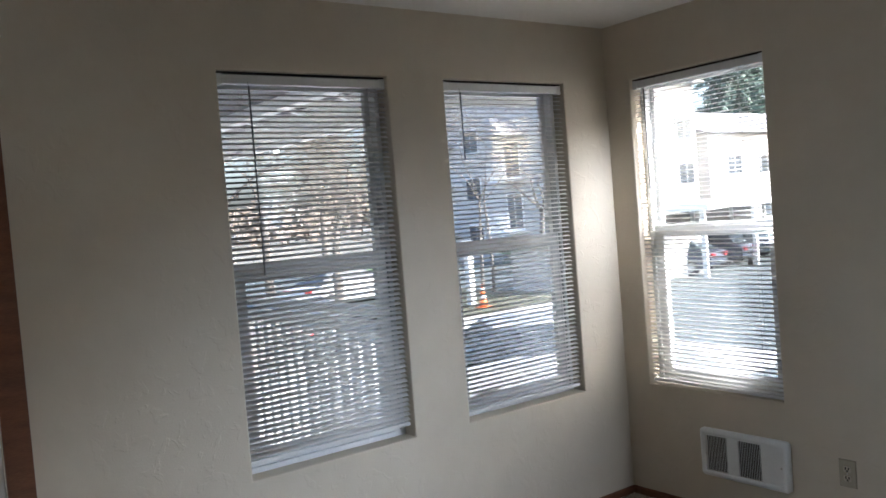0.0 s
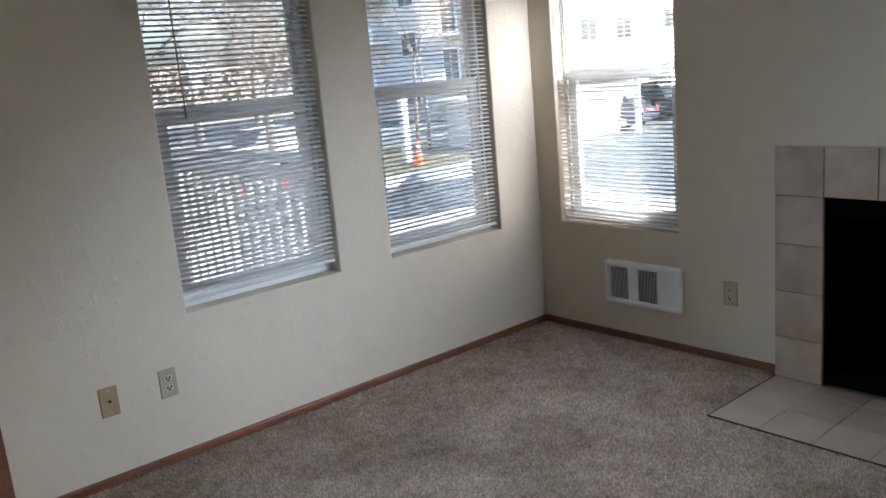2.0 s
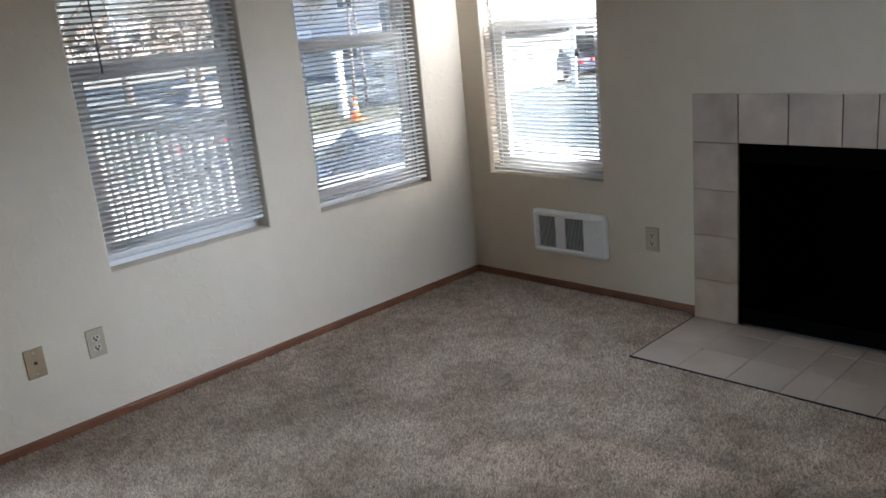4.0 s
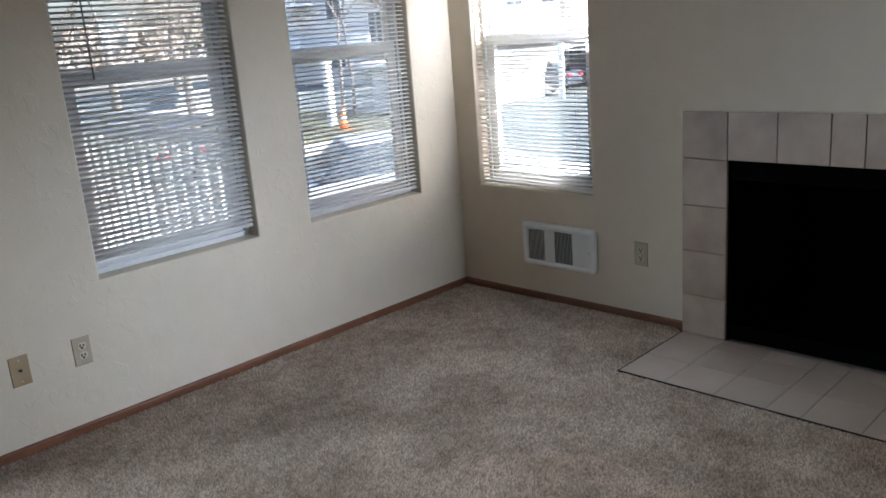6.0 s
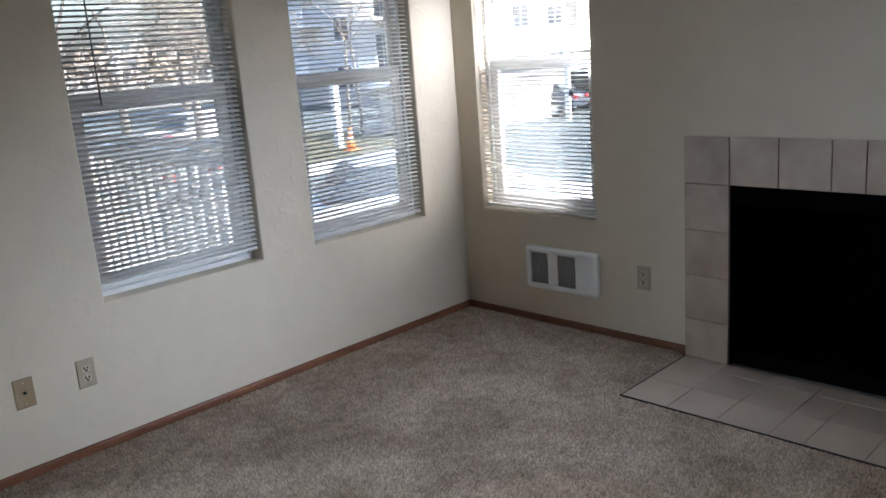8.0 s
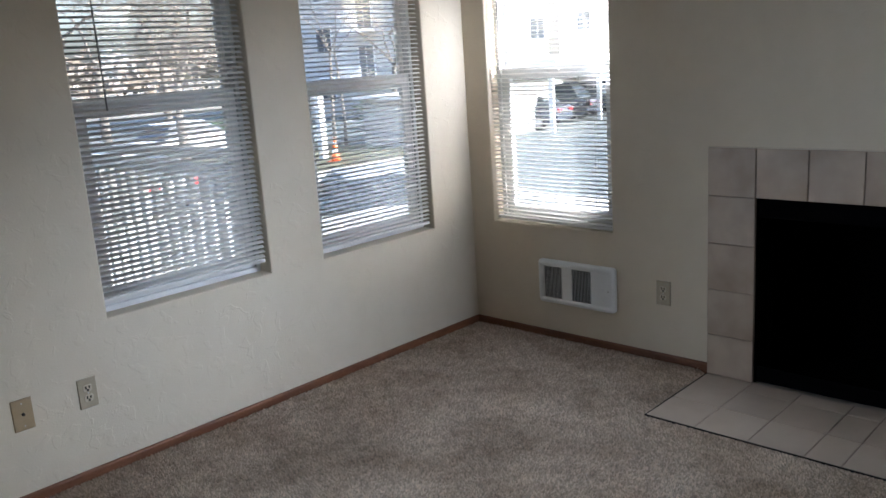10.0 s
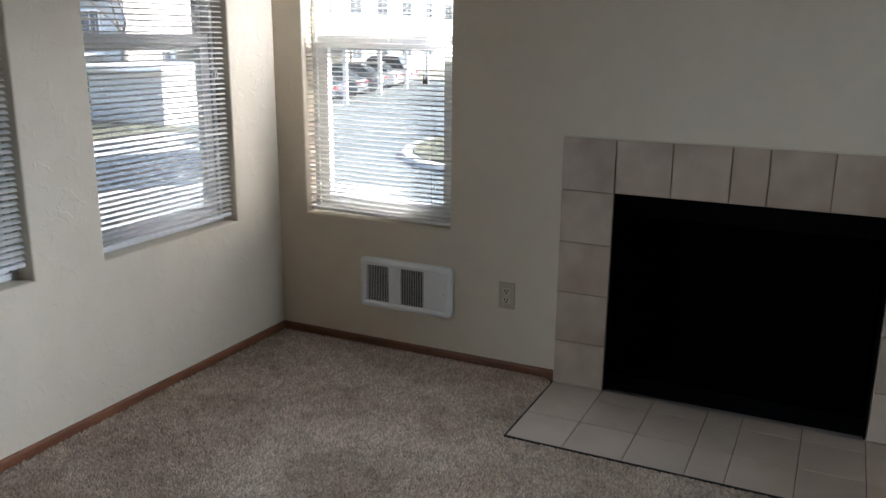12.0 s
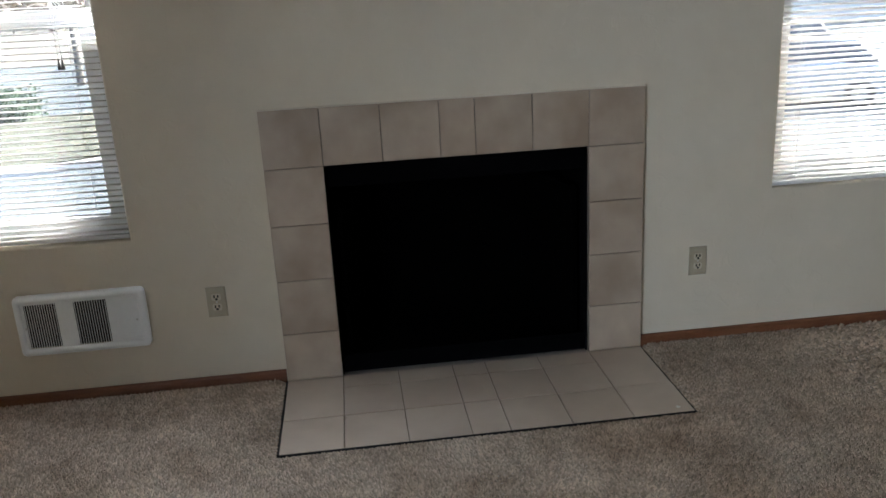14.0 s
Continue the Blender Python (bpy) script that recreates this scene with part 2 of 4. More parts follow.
def tube(p0, p1, r0, r1, n=10, bm=None, cap=True):
    bm = bm or bmesh.new()
    p0, p1 = Vector(p0), Vector(p1)
    q = (p1 - p0).to_track_quat("Z", "Y")
    rings = []
    for p, r in ((p0, r0), (p1, r1)):
        rings.append([bm.verts.new(p + q @ Vector((r * math.cos(2 * math.pi * i / n), r * math.sin(2 * math.pi * i / n), 0))) for i in range(n)])
    for i in range(n):
        f = bm.faces.new((rings[0][i], rings[0][(i + 1) % n], rings[1][(i + 1) % n], rings[1][i]))
        f.smooth = True
    if cap:
        bm.faces.new(rings[0][::-1])
        bm.faces.new(rings[1])
    return bm


def ring(lo, hi, w, y0, y1, bw=0.003):
    """A rectangular frame in the local x-z plane, its bars w wide, from depth y0 to y1."""
    bm = bmesh.new()
    (x0, z0), (x1, z1) = lo, hi
    outer = [(x0, z0), (x1, z0), (x1, z1), (x0, z1)]
    inner = [(x0 + w, z0 + w), (x1 - w, z0 + w), (x1 - w, z1 - w), (x0 + w, z1 - w)]
    vs = [[bm.verts.new((x, y, z)) for x, z in loop] for y in (y0, y1) for loop in (outer, inner)]
    for i in range(4):
        j = (i + 1) % 4
        bm.faces.new((vs[0][i], vs[0][j], vs[1][j], vs[1][i]))
        bm.faces.new((vs[2][j], vs[2][i], vs[3][i], vs[3][j]))
        bm.faces.new((vs[0][j], vs[0][i], vs[2][i], vs[2][j]))
        bm.faces.new((vs[1][i], vs[1][j], vs[3][j], vs[3][i]))
    bmesh.ops.recalc_face_normals(bm, faces=bm.faces)
    return bevel(bm, bw, 2) if bw else bm


def mesh_of(bm, name, material):
    me = bpy.data.meshes.new(name)
    bmesh.ops.recalc_face_normals(bm, faces=bm.faces)
    bm.to_mesh(me)
    bm.free()
    me.materials.append(material)
    return me


def part(name, bm, material, parent, label="", me=None):
    """Links a bmesh (or a finished mesh) as one mesh object under a thing or a part."""
    ob = new(name, me or mesh_of(bm, name, material))
    ob.parent = parent
    if label:
        ob["label"] = label
    return ob


def thing(name, label, category, group="", m=None, kind=""):
    ob = new(name)
    ob.empty_display_size = 0.1
    tagged(ob, label, category, group, kind)
    if m is not None:
        ob.matrix_basis = m
    return ob


def whole(name, bm, material, label, category, kind="", group=""):
    ob = new(name, mesh_of(bm, name, material))
    return tagged(ob, label, category, group, kind)


def soup(name, verts, faces, material):
    me = bpy.data.meshes.new(name)
    me.from_pydata(verts.tolist() if hasattr(verts, "tolist") else verts, [], faces.tolist() if hasattr(faces, "tolist") else faces)
    me.materials.append(material)
    return me


def wall_mesh(axis, face, thick, u0, u1, z0, z1, holes, round_edge=0.007):
    """A wall along x (axis 'x', at y = face) or along y (axis 'y', at x = face), going back by thick, with openings (u0, u1, z0, z1) through it."""
    us = sorted({u0, u1, *[h[0] for h in holes], *[h[1] for h in holes]})
    zs = sorted({z0, z1, *[h[2] for h in holes], *[h[3] for h in holes]})
    bm, seen = bmesh.new(), {}

    def vert(i, k, d):
        if (i, k, d) not in seen:
            off = face + thick * d
            seen[i, k, d] = bm.verts.new((us[i], off, zs[k]) if axis == "x" else (off, us[i], zs[k]))
        return seen[i, k, d]

    def solid(i, k):
        if not (0 <= i < len(us) - 1 and 0 <= k < len(zs) - 1):
            return False
        u, z = (us[i] + us[i + 1]) / 2, (zs[k] + zs[k + 1]) / 2
        return not any(h[0] < u < h[1] and h[2] < z < h[3] for h in holes)

    for i in range(len(us) - 1):
        for k in range(len(zs) - 1):
            if not solid(i, k):
                continue
            for d in (0, 1):
                bm.faces.new([vert(*c, d) for c in ((i, k), (i + 1, k), (i + 1, k + 1), (i, k + 1))])
            for (a, b), (ni, nk) in ((((i, k), (i + 1, k)), (i, k - 1)), (((i + 1, k), (i + 1, k + 1)), (i + 1, k)), (((i, k + 1), (i + 1, k + 1)), (i, k + 1)), (((i, k), (i, k + 1)), (i - 1, k))):
                if not solid(ni, nk):
                    bm.faces.new((vert(*a, 0), vert(*b, 0), vert(*b, 1), vert(*a, 1)))
    bmesh.ops.recalc_face_normals(bm, faces=bm.faces)
    if round_edge and holes:
        co = 1 if axis == "x" else 0
        pick = []
        for e in bm.edges:
            if len(e.link_faces) == 2 and e.calc_face_angle(0) > 1 and all(abs(v.co[co] - face) < 1e-5 for v in e.verts):
                mid = (e.verts[0].co + e.verts[1].co) / 2
                u = mid.x if axis == "x" else mid.y
                if u0 + 1e-4 < u < u1 - 1e-4 and z0 + 1e-4 < mid.z < z1 - 1e-4:
                    pick.append(e)
        bmesh.ops.bevel(bm, geom=pick, offset=round_edge, segments=3, affect="EDGES", profile=0.5)
    return bm


def at_north(x, z, y=0.0):
    return pose(x, y, z)


def at_east(y, z, x=0.0):
    return pose(x, y, z, 0, 0, -90)


# ---- the room ----
H = 2.434
X0, Y0 = -7.4, -6.6
SILL, HEAD = 0.603, 2.143
W1, W2 = (-2.095, -1.348), (-1.050, -0.308)
W3, W4 = (-0.892, -0.156), (-4.040, -3.303)
DOOR = (-4.75, -2.912)
FIRE = (-2.568, -1.598, 0.822)
BACK = 0.16

whole("floor", box(bmesh.new(), (X0 - BACK, Y0 - BACK, -0.16), (BACK, BACK, -0.012)), CARPET, "carpet backing on the room's floor", "floor", "structure")
whole("ceiling", box(bmesh.new(), (X0 - BACK, Y0 - BACK, H), (BACK, BACK, H + 0.12)), CEIL, "off-white textured ceiling", "ceiling", "structure")
whole("wall_north", wall_mesh("x", 0, BACK, X0, BACK, -0.012, H, [(*W1, SILL, HEAD), (*W2, SILL, HEAD), (*DOOR, -0.012, 2.03)]), WALL, "cream painted wall with two tall windows", "wall", "structure")
whole("wall_east", wall_mesh("y", 0, BACK, Y0, 0, -0.012, H, [(*W3, SILL, HEAD), (*W4, SILL, HEAD), (FIRE[0], FIRE[1], -0.012, FIRE[2])]), WALL, "cream painted wall around the fireplace", "wall", "structure")
# south and west walls are unseen, set far back to weaken bounced light
whole("wall_south", box(bmesh.new(), (X0, Y0 - BACK, -0.012), (BACK, Y0, H)), WALL, "plain cream painted wall", "wall", "structure")
whole("wall_west", box(bmesh.new(), (X0 - BACK, Y0 - BACK, -0.012), (X0, BACK, H)), WALL, "plain cream painted wall", "wall", "structure")


def baseboard(a, b):
    """A low stained board along a wall from a to b, seen from the room with its top edge eased."""
    (xa, ya), (xb, yb) = a, b
    ln = math.hypot(xb - xa, yb - ya)
    bm = bmesh.new()
    prof = [(0, -0.012), (-0.012, -0.012), (-0.012, 0.036), (-0.0105, 0.041), (-0.006, 0.045), (0, 0.045)]
    ends = [[bm.verts.new((x, y, z)) for y, z in prof] for x in (0, ln)]
    for i in range(len(prof)):
        j = (i + 1) % len(prof)
        bm.faces.new((ends[0][i], ends[0][j], ends[1][j], ends[1][i]))
    bm.faces.new(ends[0])
    bm.faces.new(ends[1][::-1])
    ob = whole("baseboard", bm, WOOD, "low reddish-brown stained wooden baseboard", "baseboard", "structure")
    ob.matrix_basis = pose(xa, ya, 0, 0, 0, math.degrees(math.atan2(yb - ya, xb - xa)))


baseboard((-2.829, 0), (0, 0))
baseboard((X0, 0), (DOOR[0] - 0.082, 0))
baseboard((0, -0.012), (0, -1.386))
baseboard((0, -2.786), (0, Y0))
baseboard((-0.012, Y0), (X0, Y0))
baseboard((X0, Y0 + 0.012), (X0, -0.012))

# carpet: a dense pile over the part of the floor that is walked and seen
rng = np.random.default_rng(4)
HX, HY0, HY1 = -0.560, -2.780, -1.388


def pile(x0, x1, y0, y1, step):
    nx, ny = int((x1 - x0) / step), int((y1 - y0) / step)
    gx, gy = np.meshgrid(np.linspace(x0, x1, nx), np.linspace(y0, y1, ny))
    p = np.stack([gx.ravel(), gy.ravel()], 1) + rng.uniform(-0.55, 0.55, (nx * ny, 2)) * step
    keep = ~((p[:, 0] > HX - 0.0075) & (p[:, 1] > HY0 - 0.0075) & (p[:, 1] < HY1 + 0.0075))
    p = p[keep & (p[:, 0] < -0.013) & (p[:, 1] < -0.013)]
    n = len(p)
    # brushed patches: the pile leans one way here, another there
    lean = np.zeros((n, 2))
    for k in range(9):
        a, f, ph = 2.4 * k, 2.2 * 1.27 ** k, 1.9 * k * k
        wave = np.sin(f * (p[:, 0] * math.cos(a) + p[:, 1] * math.sin(a)) + ph + 1.3 * np.sin(2.1 * p[:, k % 2] + k))
        lean += wave[:, None] * np.array([[math.cos(a * 1.7 + 0.4), math.sin(a * 1.7 + 0.4)]]) * 0.0014
    lean += rng.normal(0, 0.0044, (n, 2))
    ht = rng.uniform(0.0195, 0.0240, n)
    # the pile is pressed down along the hearth's edge
    out = np.maximum(np.maximum(HX - p[:, 0], 0), np.maximum(np.maximum(HY0 - p[:, 1], p[:, 1] - HY1), 0))
    ht *= np.clip(0.36 + out / 0.065, 0.36, 1)
    ht -= 0.0035 * np.clip(1 - out / 0.04, 0, 1)
    lean *= np.clip(0.25 + out / 0.04, 0.25, 1)[:, None]
    r = step * rng.uniform(0.75, 1.15, n)
    ang = rng.uniform(0, 2 * math.pi, n)
    v = np.zeros((n, 4, 3))
    for k in range(3):
        v[:, k, 0] = p[:, 0] + r * np.cos(ang + k * 2.0944)
        v[:, k, 1] = p[:, 1] + r * np.sin(ang + k * 2.0944)
        v[:, k, 2] = np.minimum(0.003, -0.010 + ht * 0.62)
    v[:, 3, :2] = p + lean
    v[:, 3, 2] = -0.0085 + ht
    b = np.arange(n) * 4
    tris = np.concatenate([np.stack([b + k, b + (k + 1) % 3, b + 3], 1) for k in range(3)])
    return v.reshape(-1, 3), np.zeros((0, 4), dtype=int), tris


def raw_mesh(name, verts, quads, tris, material):
    me = bpy.data.meshes.new(name)
    me.vertices.add(len(verts))
    me.vertices.foreach_set("co", verts.astype(np.float32).ravel())
    nl = quads.size + tris.size
    me.loops.add(nl)
    me.loops.foreach_set("vertex_index", np.concatenate([quads.ravel(), tris.ravel()]).astype(np.int32))
    me.polygons.add(len(quads) + len(tris))
    starts = np.concatenate([np.arange(len(quads)) * 4, quads.size + np.arange(len(tris)) * 3])
    me.polygons.foreach_set("loop_start", starts.astype(np.int32))
    me.update(calc_edges=True)
    me.materials.append(material)
    return me


tagged(new("carpet", raw_mesh("carpet", *pile(-3.0, 0, -3.4, 0, 0.0058), PILE)), "worn beige cut-pile carpet with brushed patches", "carpet", "", "stuff")
tagged(new("carpet", raw_mesh("carpet", *pile(X0, -3.0, Y0, 0, 0.014), PILE)), "worn beige cut-pile carpet with brushed patches", "carpet", "", "stuff")
tagged(new("carpet", raw_mesh("carpet", *pile(-3.0, 0, Y0, -3.4, 0.012), PILE)), "worn beige cut-pile carpet with brushed patches", "carpet", "", "stuff")

# ---- fireplace and hearth ----
YT = [-1.388, -1.600, -1.812, -2.022, -2.150, -2.360, -2.570, -2.782]
ZT = [1.031, 0.822, 0.612, 0.402, 0.192, 0.002]
fire = thing("fireplace", "black metal fireplace framed by beige ceramic tiles", "fireplace")
bed = bmesh.new()
box(bed, (-0.014, YT[1] + 0.001, 0.0), (-0.0005, YT[0] - 0.004, ZT[0] - 0.004))
box(bed, (-0.014, YT[7] + 0.004, 0.0), (-0.0005, YT[6] - 0.001, ZT[0] - 0.004))
box(bed, (-0.014, YT[6] - 0.001, ZT[1]), (-0.0005, YT[1] + 0.001, ZT[0] - 0.004))
part("mortar_bed", bed, GROUT, fire, "brownish grey grout")
# pale strips added for the light that the tiles' outer edges catch
for lo, hi in (((YT[7] - 0.001, 0.0), (YT[7] + 0.0038, ZT[0] + 0.001)), ((YT[0] - 0.0038, 0.0), (YT[0] + 0.001, ZT[0] + 0.001)), ((YT[7] + 0.004, ZT[0] - 0.0038), (YT[0] - 0.004, ZT[0] + 0.001))):
    part("caulk", box(bmesh.new(), (-0.0145, *lo), (-0.0005, *hi)), WALL, fire, "pale strip for the lit edge of the tiles")
rt = random.Random(7)


def tile_mesh(cache, w, d, t, mat):
    key = (round(w, 4), round(d, 4), mat.name)
    if key not in cache:
        cache[key] = mesh_of(rbox((-w / 2, -d / 2, 0), (w / 2, d / 2, t), 0.0022, 2), "tile", mat)
    return cache[key]


CACHE = {}


def face_tile(ya, yb, za, zb):
    """One tile of the surround, from ya to yb and za to zb, a little uneven."""
    g = 0.0016
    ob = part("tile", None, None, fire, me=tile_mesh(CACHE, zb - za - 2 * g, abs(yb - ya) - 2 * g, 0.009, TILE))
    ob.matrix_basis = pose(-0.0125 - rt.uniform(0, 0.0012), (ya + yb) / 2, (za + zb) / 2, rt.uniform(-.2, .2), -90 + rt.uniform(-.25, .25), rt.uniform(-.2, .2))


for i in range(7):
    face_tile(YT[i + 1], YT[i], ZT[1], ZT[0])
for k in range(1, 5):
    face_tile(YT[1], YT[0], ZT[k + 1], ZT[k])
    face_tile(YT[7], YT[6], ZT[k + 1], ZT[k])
ya, yb = FIRE[0] + 0.0005, FIRE[1] - 0.0005
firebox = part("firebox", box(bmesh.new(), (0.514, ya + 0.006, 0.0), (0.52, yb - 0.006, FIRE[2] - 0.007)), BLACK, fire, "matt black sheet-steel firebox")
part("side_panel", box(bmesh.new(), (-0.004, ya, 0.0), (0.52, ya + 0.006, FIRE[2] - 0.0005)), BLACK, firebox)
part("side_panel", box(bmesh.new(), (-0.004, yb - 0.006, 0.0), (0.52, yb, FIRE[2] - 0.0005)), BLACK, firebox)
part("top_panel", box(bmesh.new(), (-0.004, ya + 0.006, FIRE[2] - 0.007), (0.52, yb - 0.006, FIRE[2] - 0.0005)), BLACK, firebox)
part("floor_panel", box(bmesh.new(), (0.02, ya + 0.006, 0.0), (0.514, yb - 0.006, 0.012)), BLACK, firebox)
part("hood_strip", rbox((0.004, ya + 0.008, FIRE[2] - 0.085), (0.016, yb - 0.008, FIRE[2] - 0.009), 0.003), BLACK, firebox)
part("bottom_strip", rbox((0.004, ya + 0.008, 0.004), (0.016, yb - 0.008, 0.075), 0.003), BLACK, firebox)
part("refractory_panel", rbox((0.48, ya + 0.12, 0.02), (0.512, yb - 0.12, 0.66), 0.004), PANEL_BLACK, firebox)
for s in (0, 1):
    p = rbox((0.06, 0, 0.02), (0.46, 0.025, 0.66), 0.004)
    o = part("refractory_panel", p, PANEL_BLACK, firebox)
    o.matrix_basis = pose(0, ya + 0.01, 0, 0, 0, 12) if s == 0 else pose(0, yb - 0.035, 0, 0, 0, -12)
hearth = thing("hearth", "pale beige tiled hearth set flush in the carpet", "hearth")
part("mortar_bed", box(bmesh.new(), (HX - 0.024, HY0 - 0.010, -0.0118), (-0.0125, HY1 + 0.010, -0.006)), DARK, hearth, "dark sunken joint")
part("grout", box(bmesh.new(), (HX + 0.003, HY0 + 0.003, -0.0059), (-0.016, HY1 - 0.003, -0.0022)), GROUT, hearth)
# strips added so that a black line borders the tiles above the pile
part("edge_strip", rbox((HX - 0.0055, HY0 - 0.0045, -0.0059), (HX - 0.0005, HY1 + 0.0045, 0.0026), 0.001, 1), DARK, hearth, "added dark strip that draws the hearth's edge line")
for y0, y1 in ((HY0 - 0.0045, HY0 - 0.0005), (HY1 + 0.0005, HY1 + 0.0045)):
    part("edge_strip", rbox((HX, y0, -0.0059), (-0.0165, y1, 0.0012), 0.001, 1), DARK, hearth, "added dark strip that draws the hearth's edge line")
XT = [HX, -0.338, -0.120, -0.018]
for i in range(7):
    xs = [XT[0], XT[1], XT[3]] if i in (0, 6) else XT
    for k in range(len(xs) - 1):
        g = 0.0016
        a, b = YT[i + 1], YT[i]
        ob = part("tile", None, None, hearth, me=tile_mesh(CACHE, xs[k + 1] - xs[k] - 2 * g, b - a - 2 * g, 0.008, HTILE))
        ob.matrix_basis = pose((xs[k] + xs[k + 1]) / 2, (a + b) / 2, -0.0068 + rt.uniform(0, 0.0008), rt.uniform(-.25, .25), rt.uniform(-.25, .25), rt.uniform(-.2, .2))
# small white blob near the hearth's front corner
spot = bmesh.new()
bmesh.ops.create_circle(spot, cap_ends=True, radius=0.008, segments=9)
for v in spot.verts:
    v.co.x *= 1 + 0.5 * math.sin(v.co.y * 300)
o = part("paint_spot", spot, WHITEPAINT, hearth, "small white spot")
o.matrix_basis = pose(HX + 0.035, HY0 + 0.045, 0.0032)

# ---- wall heater ----
heater = thing("wall_heater", "white enamelled recessed wall heater with two louvred grilles", "heater", m=at_east(-0.455, 0.202))
HW, HH = 0.458, 0.228
fr = bmesh.new()
loops = []
for (inset, y) in ((0, -0.0005), (0, -0.020), (0.008, -0.030), (0.022, -0.031), (0.027, -0.023)):
    loop = []
    r = max(0.018 - inset * 0.6, 0.004)
    for cx, cz, a0 in ((HW - inset - r, HH - inset - r, 0), (inset + r, HH - inset - r, 90), (inset + r, inset + r, 180), (HW - inset - r, inset + r, 270)):
        for s in range(5):
            a = radians(a0 + s * 22.5)
            loop.append(fr.verts.new((cx + r * math.cos(a), y, cz + r * math.sin(a))))
    loops.append(loop)
for a, b in zip(loops, loops[1:]):
    for i in range(20):
        f = fr.faces.new((a[i], a[(i + 1) % 20], b[(i + 1) % 20], b[i]))
        f.smooth = True
part("frame", fr, ENAMEL, heater)
G1, G2, GZ = (0.036, 0.146), (0.208, 0.322), (0.028, 0.196)
plate = wall_mesh("x", -0.0235, 0.0025, 0.026, HW - 0.026, 0.026, HH - 0.026, [(*G1, *GZ), (*G2, *GZ)], 0)
part("front_plate", plate, ENAMEL, heater)
# shallow black sheet: the heater's inner shade as colour
part("cavity", box(bmesh.new(), (0.03, -0.010, 0.027), (0.33, -0.002, HH - 0.028)), DARK, heater, "black sheet for the unlit interior behind the grille")
bar = None
for g in (G1, G2):
    n = 13
    for k in range(n):
        x = g[0] + (k + 0.5) * (g[1] - g[0]) / n
        if bar is None:
            b = rbox((-0.0010, -0.0018, 0), (0.0010, 0.0018, GZ[1] - GZ[0]), 0.0006, 1)
            bar = mesh_of(b, "louvre", ENAMEL)
        o = part("louvre", None, None, heater, me=bar)
        o.matrix_basis = pose(x, -0.0225, GZ[0])
for x, z in ((0.033, 0.108), (HW - 0.037, 0.108)):
    s = tube((x, -0.0245, z), (x, -0.0236, z), 0.0042, 0.0042, 12)
    box(s, (x - 0.003, -0.0248, z - 0.0004), (x + 0.003, -0.0245, z + 0.0004))
    part("screw", s, SCREW, heater)


# ---- wall plates ----
def rounded_plate(w, h, t):
    bm = box(bmesh.new(), (-w / 2, -t, -h / 2), (w / 2, -0.0003, h / 2))
    front = [e for e in bm.edges if all(abs(v.co.y + t) < 1e-6 for v in e.verts)]
    bmesh.ops.bevel(bm, geom=front, offset=t * 0.7, segments=3, affect="EDGES", profile=0.6)
    return bm


def outlet(m, mat, label):
    ob = thing("wall_outlet", label, "outlet", "wall outlets", m)
    part("plate", rounded_plate(0.0715, 0.1165, 0.0055), mat, ob)
    for s in (-1, 1):
        z = s * 0.0195
        bm = bmesh.new()
        pts = []
        for i in range(20):
            a = 2 * math.pi * i / 20
            pts.append((max(-0.0172, min(0.0172, 0.0195 * math.cos(a))), max(-0.0135, min(0.0135, 0.0172 * math.sin(a)))))
        lo = [bm.verts.new((x, -0.0050, z + q)) for x, q in pts]
        hi = [bm.verts.new((x * 0.96, -0.0072, z + q * 0.96)) for x, q in pts]
        for i in range(20):
            bm.faces.new((lo[i], lo[(i + 1) % 20], hi[(i + 1) % 20], hi[i]))
        bm.faces.new(hi)
        face = part("receptacle", bm, RECEPT, ob)
        for x, hgt in ((-0.0066, 0.0118), (0.0066, 0.0100)):
            part("slot", box(bmesh.new(), (x - 0.0028, -0.0077, z + 0.003 - hgt / 2), (x + 0.0028, -0.0071, z + 0.003 + hgt / 2)), DARK, face)
        part("slot", tube((0, -0.0077, z - 0.0075), (0, -0.0071, z - 0.0075), 0.0047, 0.0047, 12), DARK, face)
    part("screw", tube((0, -0.0064, 0), (0, -0.0052, 0), 0.003, 0.0033, 10), SCREW, ob)
    return ob


outlet(at_north(-2.216, 0.343), IVORY, "ivory duplex wall outlet on the cream wall")
outlet(at_east(-1.163, 0.342), IVORY, "ivory duplex wall outlet beside the fireplace")
outlet(at_east(-3.012, 0.335), IVORY, "ivory duplex wall outlet below the window")
jack = thing("cable_jack", "almond wall plate with a small coaxial cable socket", "cable jack", m=at_north(-2.451, 0.342))
part("plate", rounded_plate(0.0715, 0.1165, 0.0055), ALMOND, jack)
part("socket", tube((0, -0.0145, 0.002), (0, -0.005, 0.002), 0.0045, 0.0062, 12), DARK, jack, "dark threaded coaxial socket")
for z in (-0.042, 0.042):
    part("screw", tube((0, -0.0064, z), (0, -0.0052, z), 0.003, 0.0033, 10), SCREW, jack)


# ---- windows ----
WW, WH = 0.744, HEAD - SILL
MEET = 0.775


